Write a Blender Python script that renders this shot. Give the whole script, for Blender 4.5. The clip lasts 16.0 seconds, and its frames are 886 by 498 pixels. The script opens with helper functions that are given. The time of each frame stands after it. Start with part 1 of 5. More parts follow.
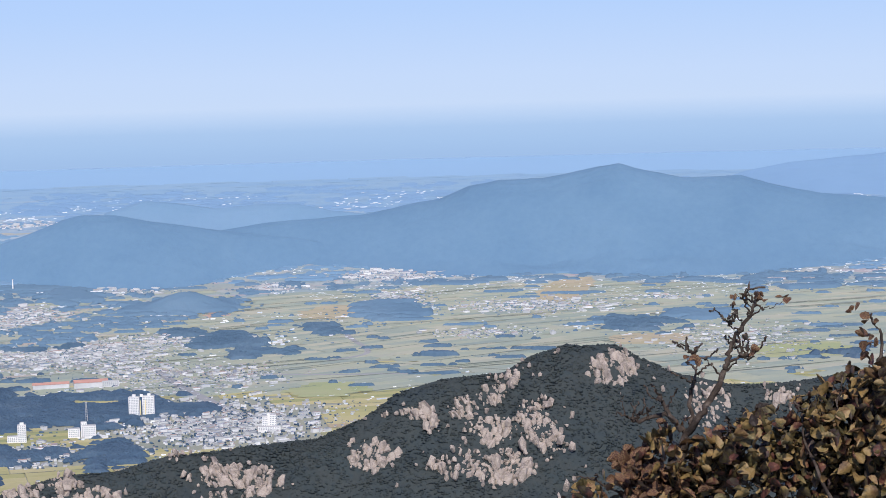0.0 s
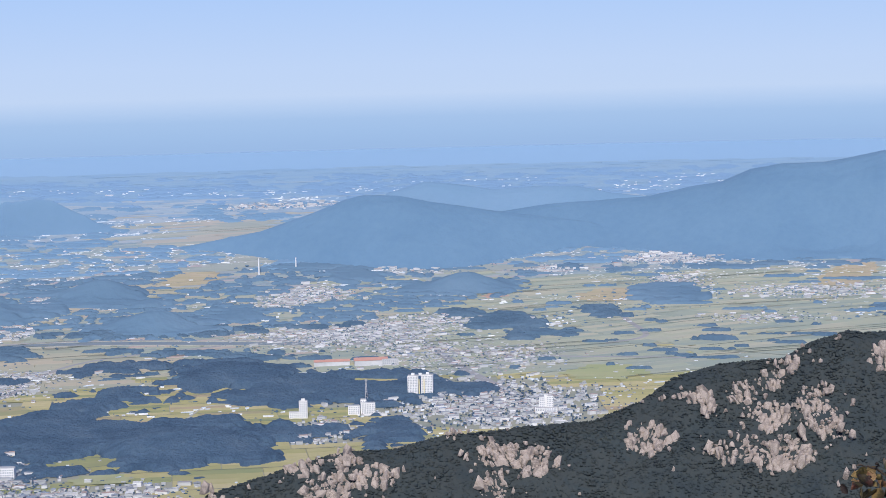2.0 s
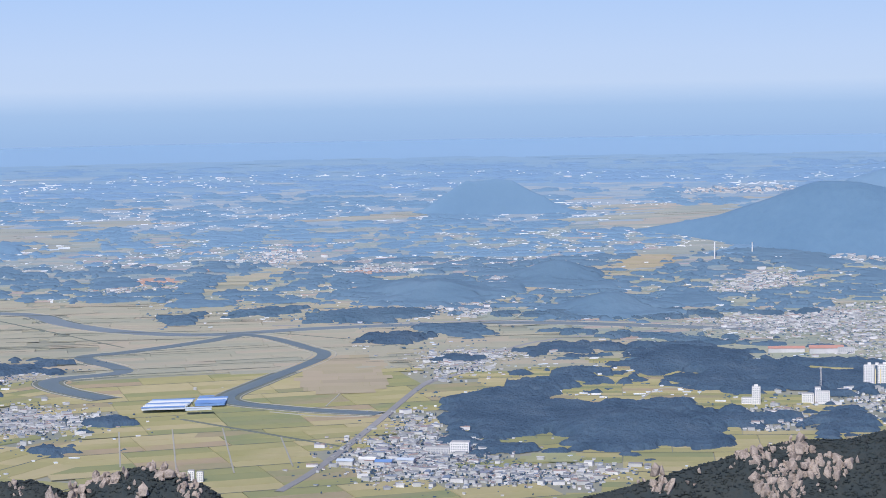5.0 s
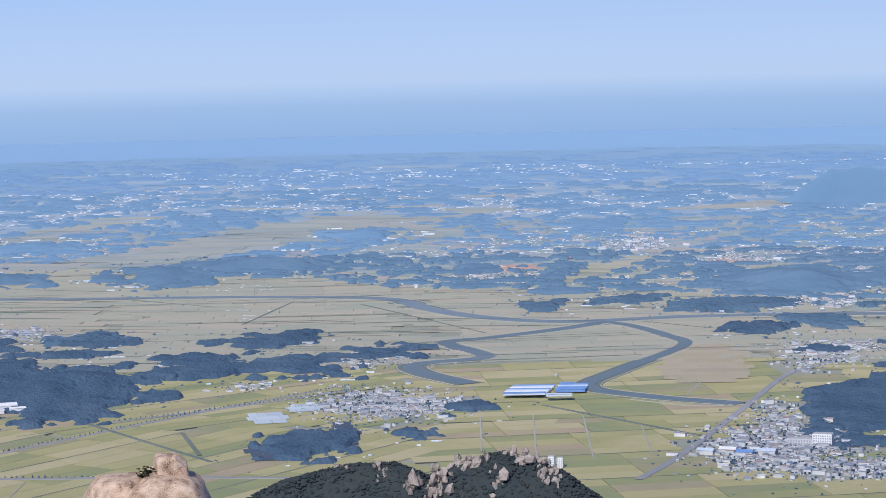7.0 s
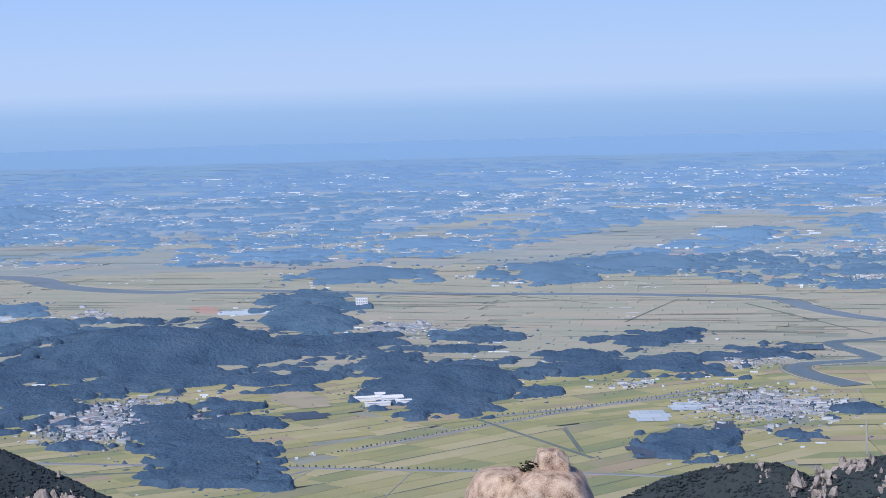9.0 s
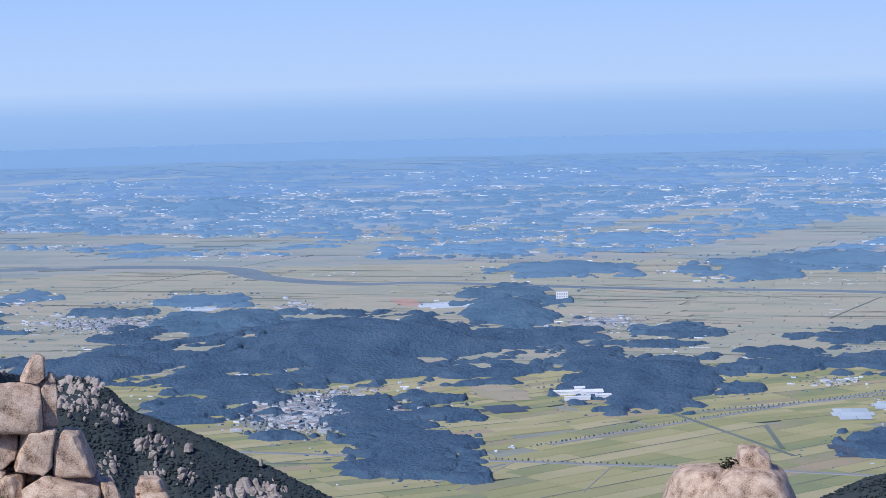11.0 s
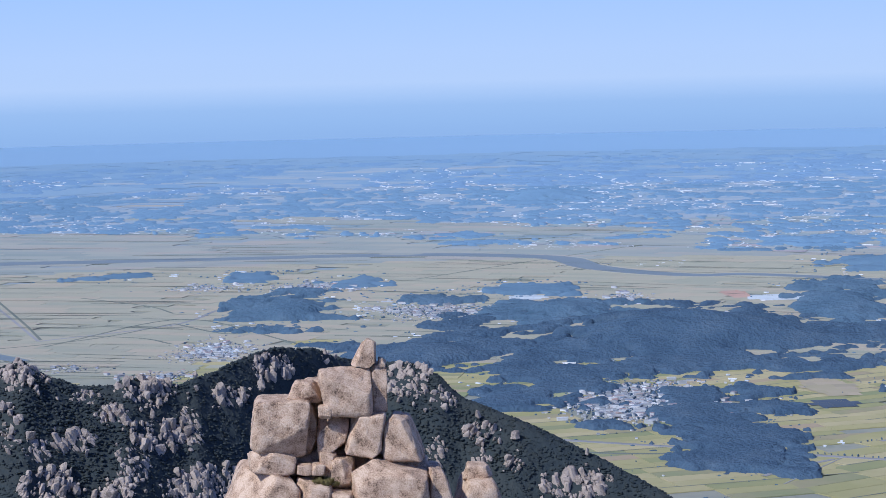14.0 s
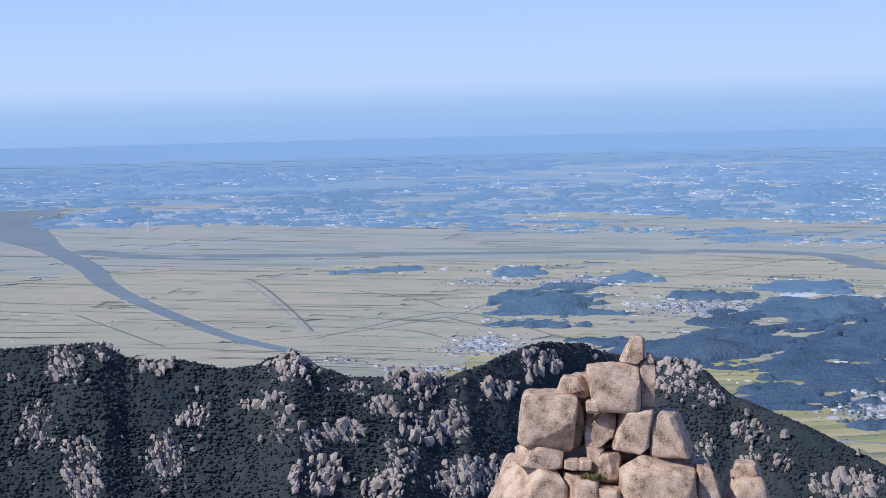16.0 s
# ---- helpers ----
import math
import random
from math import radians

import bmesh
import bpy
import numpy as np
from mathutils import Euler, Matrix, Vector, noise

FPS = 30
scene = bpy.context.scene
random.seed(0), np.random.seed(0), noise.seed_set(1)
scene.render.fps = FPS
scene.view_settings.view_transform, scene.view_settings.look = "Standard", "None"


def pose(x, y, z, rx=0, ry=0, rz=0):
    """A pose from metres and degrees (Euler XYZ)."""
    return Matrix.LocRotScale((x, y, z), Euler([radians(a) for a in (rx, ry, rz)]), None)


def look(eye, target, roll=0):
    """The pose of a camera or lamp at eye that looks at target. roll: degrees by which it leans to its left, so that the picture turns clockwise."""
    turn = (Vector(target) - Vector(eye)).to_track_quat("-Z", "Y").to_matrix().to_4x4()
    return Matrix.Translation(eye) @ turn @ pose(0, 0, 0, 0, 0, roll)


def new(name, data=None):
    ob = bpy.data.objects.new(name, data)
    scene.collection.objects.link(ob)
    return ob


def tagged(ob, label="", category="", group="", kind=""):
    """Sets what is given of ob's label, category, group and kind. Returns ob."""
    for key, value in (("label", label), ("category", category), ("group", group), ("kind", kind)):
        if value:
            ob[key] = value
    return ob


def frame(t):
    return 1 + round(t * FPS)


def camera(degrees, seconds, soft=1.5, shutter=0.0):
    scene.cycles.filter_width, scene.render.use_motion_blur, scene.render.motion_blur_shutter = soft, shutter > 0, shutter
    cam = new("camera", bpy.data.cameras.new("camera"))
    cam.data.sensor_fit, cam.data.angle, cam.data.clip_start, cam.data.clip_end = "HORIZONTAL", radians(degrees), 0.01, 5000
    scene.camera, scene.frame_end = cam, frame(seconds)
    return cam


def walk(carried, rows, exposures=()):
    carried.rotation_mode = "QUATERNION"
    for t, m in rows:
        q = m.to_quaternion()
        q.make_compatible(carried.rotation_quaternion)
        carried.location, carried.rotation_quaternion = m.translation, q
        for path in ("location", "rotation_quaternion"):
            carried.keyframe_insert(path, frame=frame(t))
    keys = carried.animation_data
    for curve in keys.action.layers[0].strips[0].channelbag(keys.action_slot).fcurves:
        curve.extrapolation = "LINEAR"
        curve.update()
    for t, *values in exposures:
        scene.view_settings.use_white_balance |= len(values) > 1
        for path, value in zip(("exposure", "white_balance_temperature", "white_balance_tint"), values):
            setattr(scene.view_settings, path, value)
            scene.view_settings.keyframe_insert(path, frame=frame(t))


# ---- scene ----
# The eye stands on a summit 520 m above the plain. The lens reaches 5 km, so the land past 2.6 km is
# drawn in towards the viewer, ever more with distance (see draw_in); nearer things stay where they were placed to fit
# the camera's view.
EYE = 520.0
cam = camera(22.22, 16.0, soft=0.8)
TURNS = [  # seconds, turn to the left, tilt up, lean (degrees)
    (0.0, -28.478, -4.184, -1.551),
    (0.5, -26.827, -4.245, -1.567),
    (1.0, -25.282, -4.260, -1.572),
    (1.5, -22.705, -4.426, -1.492),
    (2.0, -21.374, -4.461, -1.412),
    (2.5, -19.774, -4.490, -1.478),
    (3.0, -18.011, -4.516, -1.483),
    (3.5, -16.625, -4.553, -1.468),
    (4.0, -13.929, -4.570, -1.348),
    (4.2, -12.915, -4.582, -1.223),
    (6.3, -4.253, -4.747, -1.169),
    (6.5, -3.027, -4.756, -1.193),
    (7.0, -0.590, -4.794, -1.253),
    (7.5, 1.660, -4.804, -1.294),
    (8.0, 4.754, -4.683, -1.361),
    (8.5, 6.778, -4.662, -1.458),
    (9.0, 9.166, -4.633, -1.447),
    (11.3, 14.947, -4.688, -1.326),
    (11.5, 15.408, -4.702, -1.296),
    (12.0, 16.117, -4.753, -1.347),
    (12.5, 17.825, -4.749, -1.399),
    (13.0, 19.421, -4.753, -1.397),
    (13.5, 20.916, -4.743, -1.345),
    (14.0, 22.648, -4.741, -1.328),
    (14.5, 24.312, -4.735, -1.343),
    (15.0, 25.975, -4.728, -1.316),
    (15.5, 27.627, -4.723, -1.320),
    (16.0, 29.503, -4.712, -1.338)]
EXPOSURES = [(0.0, 0.19, 6800, 10), (2.0, 0.1, 6650, 10), (4.2, 0.12, 6650, 10), (7.0, 0.0, 6350, 10), (9.0, 0.0, 6080, 10), (12.5, 0.0, 5840, 10), (14.5, 0.03, 5860, 10), (16.0, 0.08, 6120, 10)]
walk(cam, [(t, pose(0, 0, EYE, 90 + tilt, 0, turn) @ pose(0, 0, 0, 0, 0, lean)) for t, turn, tilt, lean in TURNS], EXPOSURES)

# ---- light ----
SUN_AZ, SUN_EL = 204.0, 43.0  # degrees clockwise from +y, degrees up
world = bpy.data.worlds.new("sky")
scene.world = world
world.use_nodes = True
wn, wl = world.node_tree.nodes, world.node_tree.links
sky = wn.new("ShaderNodeTexSky")
sky.sky_type, sky.sun_disc = "NISHITA", False
sky.sun_elevation, sky.sun_rotation = radians(SUN_EL), radians(SUN_AZ)
sky.altitude, sky.air_density, sky.dust_density, sky.ozone_density = 600, 0.75, 0.0, 4.0
tint = wn.new("ShaderNodeMix")  # the cool cast of a clear autumn sky
tint.data_type, tint.blend_type = "RGBA", "MULTIPLY"
tint.inputs["Factor"].default_value = 1.0
tint.inputs[7].default_value = (1.0, 0.98, 1.33, 1)
wl.new(sky.outputs[0], tint.inputs[6])
wl.new(tint.outputs[2], wn["Background"].inputs[0])
wn["Background"].inputs[1].default_value = 0.105
lamp = bpy.data.lights.new("sun", "SUN")
lamp.energy, lamp.angle, lamp.color = 3.9, radians(0.6), (1.0, 0.95, 0.88)
sun = new("sun", lamp)
sun.matrix_basis = look((0, 0, 0), (-math.sin(radians(SUN_AZ)) * math.cos(radians(SUN_EL)),
                                    -math.cos(radians(SUN_AZ)) * math.cos(radians(SUN_EL)), -math.sin(radians(SUN_EL))))


# ---- materials ----
def material(name, colors, scale=1.0, rough=0.85, island=0.0, bump=0.3, spec=0.3, detail=6.0, depth=None, uv=False, stretch=(1, 1, 1), fine=0.25):
    """A surface whose colour wanders through colors by noise at two scales, and from piece to piece by island."""
    m = bpy.data.materials.new(name)
    m.use_nodes = True
    n, l = m.node_tree.nodes, m.node_tree.links
    b = n["Principled BSDF"]
    b.inputs["Roughness"].default_value = rough
    b.inputs["Specular IOR Level"].default_value = spec
    co = n.new("ShaderNodeTexCoord")
    mp = n.new("ShaderNodeMapping")
    mp.inputs["Scale"].default_value = stretch
    l.new(co.outputs["UV" if uv else "Object"], mp.inputs[0])
    a = n.new("ShaderNodeTexNoise")
    a.inputs["Scale"].default_value, a.inputs["Detail"].default_value = scale, detail
    l.new(mp.outputs[0], a.inputs["Vector"])
    c = n.new("ShaderNodeTexNoise")
    c.inputs["Scale"].default_value, c.inputs["Detail"].default_value = scale * 9, 3
    l.new(mp.outputs[0], c.inputs["Vector"])
    mix = n.new("ShaderNodeMath")
    mix.operation = "MULTIPLY_ADD"
    l.new(c.outputs[0], mix.inputs[0])
    mix.inputs[1].default_value = fine
    l.new(a.outputs[0], mix.inputs[2])
    geo = n.new("ShaderNodeNewGeometry")
    add = n.new("ShaderNodeMath")
    add.operation = "MULTIPLY_ADD"
    l.new(geo.outputs["Random Per Island"], add.inputs[0])
    add.inputs[1].default_value = island
    l.new(mix.outputs[0], add.inputs[2])
    ramp = n.new("ShaderNodeValToRGB")
    lo, hi = 0.38 + fine * 0.5 - 0.12, 0.62 + fine * 0.5 + 0.12 + island
    span = n.new("ShaderNodeMapRange")
    span.inputs["From Min"].default_value, span.inputs["From Max"].default_value = lo, hi
    l.new(add.outputs[0], span.inputs[0])
    l.new(span.outputs[0], ramp.inputs[0])
    e = ramp.color_ramp.elements
    while len(e) < len(colors):
        e.new(0.5)
    for i, col in enumerate(colors):
        e[i].position = i / max(1, len(colors) - 1)
        e[i].color = (*col, 1)
    l.new(ramp.outputs[0], b.inputs["Base Color"])
    if bump:
        bp = n.new("ShaderNodeBump")
        bp.inputs["Strength"].default_value = bump
        bp.inputs["Distance"].default_value = depth or 0.6 / scale
        l.new(mix.outputs[0], bp.inputs["Height"])
        l.new(bp.outputs[0], b.inputs["Normal"])
    return m


GROUND = material("plain_soil", [(0.2, 0.235, 0.205), (0.26, 0.275, 0.235), (0.3, 0.305, 0.25), (0.22, 0.25, 0.22)], 6.0, 0.8, uv=True, bump=0.0)
PADDY = material("ripening_rice", [(0.205, 0.23, 0.13), (0.31, 0.305, 0.155), (0.37, 0.345, 0.175), (0.435, 0.385, 0.23), (0.325, 0.315, 0.15), (0.235, 0.265, 0.14), (0.37, 0.30, 0.21), (0.39, 0.37, 0.17)], 2.5, 0.85, island=0.9, uv=True, bump=0.0, fine=0.15)
# Haze is painted into the field colours from here on, bluer band by band.
MIDFIELD = material("hazed_rice_fields", [(0.265, 0.295, 0.245), (0.33, 0.338, 0.27), (0.375, 0.36, 0.285), (0.31, 0.325, 0.265), (0.4, 0.358, 0.287), (0.35, 0.347, 0.275), (0.28, 0.305, 0.25)], 1.5, 0.85, island=1.1, uv=True, bump=0.0, fine=0.2)
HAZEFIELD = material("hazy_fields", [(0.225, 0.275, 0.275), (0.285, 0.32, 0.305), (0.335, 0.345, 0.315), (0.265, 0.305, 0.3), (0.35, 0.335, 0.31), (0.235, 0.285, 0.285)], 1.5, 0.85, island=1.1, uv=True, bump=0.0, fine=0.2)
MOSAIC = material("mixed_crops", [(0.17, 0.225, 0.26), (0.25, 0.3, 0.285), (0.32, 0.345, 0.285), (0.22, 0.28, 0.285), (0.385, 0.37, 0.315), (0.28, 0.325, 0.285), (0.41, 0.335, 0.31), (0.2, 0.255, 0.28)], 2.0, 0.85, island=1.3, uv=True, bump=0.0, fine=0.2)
EASTFIELD = material("hazed_rice_and_vegetable_crops", [(0.21, 0.265, 0.255), (0.29, 0.325, 0.275), (0.345, 0.36, 0.285), (0.25, 0.3, 0.27), (0.385, 0.375, 0.305), (0.31, 0.345, 0.28), (0.235, 0.285, 0.27), (0.36, 0.365, 0.29)], 2.0, 0.85, island=1.2, uv=True, bump=0.0, fine=0.2)
FARMOSAIC = material("hazed_mixed_crops", [(0.165, 0.24, 0.31), (0.22, 0.295, 0.335), (0.28, 0.335, 0.335), (0.2, 0.275, 0.33), (0.335, 0.355, 0.355), (0.25, 0.315, 0.335), (0.36, 0.325, 0.345), (0.18, 0.255, 0.32)], 1.5, 0.85, island=1.3, uv=True, bump=0.0, fine=0.2)
FARFIELD = material("haze_blue_fields", [(0.185, 0.285, 0.4), (0.215, 0.31, 0.415), (0.26, 0.34, 0.42), (0.3, 0.35, 0.405), (0.2, 0.3, 0.41), (0.24, 0.33, 0.42)], 1.0, 0.85, island=1.0, uv=True, bump=0.0, fine=0.2)
# Blue of haze is mixed into each canopy colour, more for farther woods.
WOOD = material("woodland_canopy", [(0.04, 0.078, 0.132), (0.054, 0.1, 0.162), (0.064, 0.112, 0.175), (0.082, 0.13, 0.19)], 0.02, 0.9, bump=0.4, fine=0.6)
MID_WOOD = material("haze_blue_canopy", [(0.06, 0.115, 0.18), (0.08, 0.142, 0.212), (0.1, 0.165, 0.236)], 0.015, 0.9, bump=0.3, fine=0.5)
FAR_WOOD = material("haze_blue_woodland", [(0.135, 0.24, 0.362), (0.147, 0.257, 0.382), (0.16, 0.27, 0.397)], 0.006, 0.9, bump=0.1)
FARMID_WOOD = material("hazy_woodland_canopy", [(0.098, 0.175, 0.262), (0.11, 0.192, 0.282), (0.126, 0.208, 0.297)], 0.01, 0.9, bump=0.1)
MOUNTAIN_WOOD = material("haze_blue_mountain_cover", [(0.105, 0.2, 0.315), (0.116, 0.215, 0.33), (0.128, 0.23, 0.346)], 0.008, 0.9, bump=0.1, fine=0.5)
VFAR_WOOD = material("haze_faint_woodland", [(0.158, 0.27, 0.418), (0.168, 0.28, 0.43)], 0.004, 0.9, bump=0.0)
# Farthest fields, painted nearly the blue of the haze ring behind them.
VFARFIELD = material("haze_faint_far_fields", [(0.172, 0.285, 0.42), (0.18, 0.292, 0.425), (0.193, 0.302, 0.425), (0.205, 0.308, 0.42), (0.176, 0.288, 0.422)], 0.6, 0.9, island=0.8, uv=True, bump=0.0, fine=0.2)
HORIZON = material("haze_blue_horizon_fields", [(0.202, 0.324, 0.478), (0.206, 0.328, 0.481), (0.21, 0.331, 0.481)], 0.4, 0.9, island=0.8, uv=True, bump=0.0, fine=0.2)
SHADE = material("black_shade_netting", [(0.055, 0.08, 0.12), (0.085, 0.115, 0.165)], 3.0, 0.8, island=0.5, uv=True, bump=0.0)
VINYL = material("vinyl_tunnel_film", [(0.34, 0.40, 0.46), (0.46, 0.52, 0.57), (0.58, 0.63, 0.67)], 3.0, 0.5, island=0.7, uv=True, bump=0.0)
TAN = material("harvested_straw", [(0.29, 0.27, 0.2), (0.4, 0.345, 0.26), (0.35, 0.32, 0.22), (0.43, 0.36, 0.28)], 3.0, 0.9, island=1.2, uv=True, bump=0.0)
RED = material("red_tilled_soil", [(0.40, 0.25, 0.20), (0.46, 0.31, 0.26), (0.38, 0.28, 0.24)], 3.0, 0.9, island=0.7, uv=True, bump=0.0)
GREEN = material("fresh_green_crop", [(0.24, 0.29, 0.17), (0.3, 0.335, 0.19), (0.34, 0.35, 0.21), (0.27, 0.31, 0.185)], 3.0, 0.9, island=0.8, uv=True, bump=0.0)
# Estuary base colour is lightened and blued to stand in for haze.
ESTUARY = material("hazed_estuary_water", [(0.2, 0.305, 0.42), (0.22, 0.32, 0.425)], 1.0, 0.4, uv=True, bump=0.0)
SHEET = material("bright_sheet_roof", [(0.34, 0.42, 0.52), (0.46, 0.54, 0.63), (0.6, 0.67, 0.74), (0.85, 0.88, 0.91), (0.46, 0.46, 0.5), (0.72, 0.77, 0.82), (0.36, 0.44, 0.54)], 0.02, 0.6, island=1.2, bump=0.0)
# Scrub green shifted bluer and lighter to stand in for haze over the ridges.
TREE = material("mountain_scrub", [(0.024, 0.036, 0.044), (0.029, 0.041, 0.048), (0.035, 0.047, 0.051), (0.041, 0.05, 0.051), (0.033, 0.047, 0.053), (0.048, 0.059, 0.057)], 0.022, 0.9, island=0.2, bump=0.2, fine=0.5)
ROCK = material("weathered_granite", [(0.10, 0.088, 0.08), (0.23, 0.195, 0.175), (0.34, 0.29, 0.255), (0.44, 0.375, 0.33), (0.2, 0.17, 0.15), (0.38, 0.315, 0.275)], 0.10, 0.9, island=0.4, bump=0.8, fine=0.6, depth=1.0)
GRANITE = material("pink_granite", [(0.16, 0.108, 0.075), (0.43, 0.295, 0.205), (0.575, 0.42, 0.305), (0.7, 0.545, 0.415), (0.45, 0.315, 0.22), (0.63, 0.47, 0.35)], 1.5, 0.88, island=0.3, bump=0.7, fine=0.85, depth=0.10)
# Inlet and main river: paler than near water, with haze painted in.
INLET_WATER = material("hazed_inlet_and_river_water", [(0.14, 0.18, 0.215), (0.18, 0.22, 0.255)], 2.0, 0.4, uv=True, bump=0.0, spec=0.3)
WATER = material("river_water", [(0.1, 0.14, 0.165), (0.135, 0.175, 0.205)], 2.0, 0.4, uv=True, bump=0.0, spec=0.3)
ROAD = material("concrete_road", [(0.22, 0.23, 0.25), (0.33, 0.33, 0.34)], 5.0, 0.8, uv=True, bump=0.0)
BANK = material("river_bank", [(0.12, 0.15, 0.14), (0.19, 0.21, 0.18)], 5.0, 0.9, uv=True, bump=0.0)
TRACK = material("field_track", [(0.3, 0.31, 0.28), (0.42, 0.41, 0.37)], 5.0, 0.9, uv=True, bump=0.0)
WALL = material("painted_house_wall", [(0.28, 0.31, 0.34), (0.43, 0.45, 0.47), (0.6, 0.61, 0.63), (0.8, 0.81, 0.82)], 0.05, 0.8, island=0.9, bump=0.0)
ROOF = material("house_roofing", [(0.12, 0.15, 0.19), (0.6, 0.61, 0.62), (0.2, 0.23, 0.27), (0.34, 0.36, 0.38), (0.18, 0.25, 0.36), (0.38, 0.28, 0.25), (0.26, 0.29, 0.32), (0.68, 0.69, 0.7), (0.16, 0.19, 0.22)], 0.05, 0.7, island=1.6, bump=0.0)


# ---- helpers of this place ----
REACH, START = 4930.0, 2600.0


def draw_in(p):
    """Where a true place (n x 3) stands in this world: past START the distance from the eye is shortened, along the same line of sight."""
    p = np.asarray(p, float)
    r = np.hypot(p[..., 0], p[..., 1])
    room = REACH - START
    near = np.where(r > START, REACH - room * room / (np.maximum(r, START) - START + room), r)
    s = np.where(r > START, near / np.maximum(r, 1.0), 1.0)
    eye = np.array((0, 0, EYE))
    return eye + (p - eye) * s[..., None]


def mesh(name, verts, faces, mats, index=None, flat=True, uv=None):
    me = bpy.data.meshes.new(name)
    verts, faces = np.asarray(verts, np.float32), np.asarray(faces, np.int32)
    k = faces.shape[1]
    me.vertices.add(len(verts))
    me.vertices.foreach_set("co", verts.ravel())
    me.loops.add(faces.size)
    me.loops.foreach_set("vertex_index", faces.ravel())
    me.polygons.add(len(faces))
    me.polygons.foreach_set("loop_start", np.arange(0, faces.size, k, dtype=np.int32))
    for m in mats if isinstance(mats, (list, tuple)) else [mats]:
        me.materials.append(m)
    if index is not None:
        me.polygons.foreach_set("material_index", np.asarray(index, np.int32))
    me.polygons.foreach_set("use_smooth", np.full(len(faces), not flat))
    if uv is not None:
        layer = me.uv_layers.new(name="map")
        layer.data.foreach_set("uv", np.asarray(uv, np.float32)[faces.ravel()].ravel())
    me.update(calc_edges=True)
    return me


def thing(name, me, label="", category="", group="", kind="", parent=None):
    ob = new(name, me)
    ob.parent = parent
    return tagged(ob, label, category, group, kind)


def grid_faces(rows, cols):
    i = np.arange(rows - 1)[:, None] * cols + np.arange(cols - 1)[None]
    return np.stack([i, i + 1, i + cols + 1, i + cols], -1).reshape(-1, 4)


class Hash:
    """Smooth value noise of the plan, the same at every build."""

    def __init__(self, seed):
        self.t = np.random.RandomState(seed).rand(256, 256)

    def __call__(self, x, y):
        xi, yi = np.floor(x).astype(int), np.floor(y).astype(int)
        u, v = x - xi, y - yi
        u, v = u * u * (3 - 2 * u), v * v * (3 - 2 * v)
        g = lambda a, b: self.t[a & 255, b & 255]
        return (g(xi, yi) * (1 - u) + g(xi + 1, yi) * u) * (1 - v) + (g(xi, yi + 1) * (1 - u) + g(xi + 1, yi + 1) * u) * v

    def fbm(self, x, y, octaves=4):
        total, gain = 0, 0.5
        for k in range(octaves):
            total = total + gain * (self(x * 2 ** k + 17 * k, y * 2 ** k + 31 * k) - 0.5)
            gain *= 0.5
        return total


N1, N2, N3 = Hash(1), Hash(2), Hash(3)


def plain(x, y):
    """Height of the true plain: nearly flat, with a slight swell."""
    r = np.hypot(x, y)
    return 5 * N1.fbm(x / 700, y / 700, 3) * np.clip((r - 2500) / 2000, 0, 1)


# ---- the ground: one sheet from the summit to the horizon ----
az = np.radians(np.concatenate([np.arange(-180, -48, 3.0), np.arange(-48, 48, 0.2), np.arange(48, 180.1, 3.0)]))
rr = np.concatenate([[0.0, 2, 4, 7, 12, 20, 35, 60, 100, 160, 250, 400, 600, 800, 1000, 1300, 1600, 1900, 2200],
                     EYE / np.tan(np.radians(np.arange(12.0, 0.79, -0.06)))])
A, Rr = np.meshgrid(az, rr)
gx, gy = Rr * np.sin(A), Rr * np.cos(A)
near_z = EYE - 1.65 - np.where(Rr < 20, 0.3 * Rr, 6 + 0.62 * (Rr - 20))
gz = np.maximum(near_z, 60 * np.clip((2300 - Rr) / 1000, 0, 1) + plain(gx, gy) - 1.0)
# Rings past 5.6 km take the field colours with haze painted in.
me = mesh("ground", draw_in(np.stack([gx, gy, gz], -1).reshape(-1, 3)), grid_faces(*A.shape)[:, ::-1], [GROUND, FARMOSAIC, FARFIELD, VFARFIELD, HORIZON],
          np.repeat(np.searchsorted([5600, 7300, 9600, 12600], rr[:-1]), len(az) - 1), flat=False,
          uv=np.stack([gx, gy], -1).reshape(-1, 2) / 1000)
thing("ground", me, "wide valley plain of fields below a mountain", "plain", kind="structure")


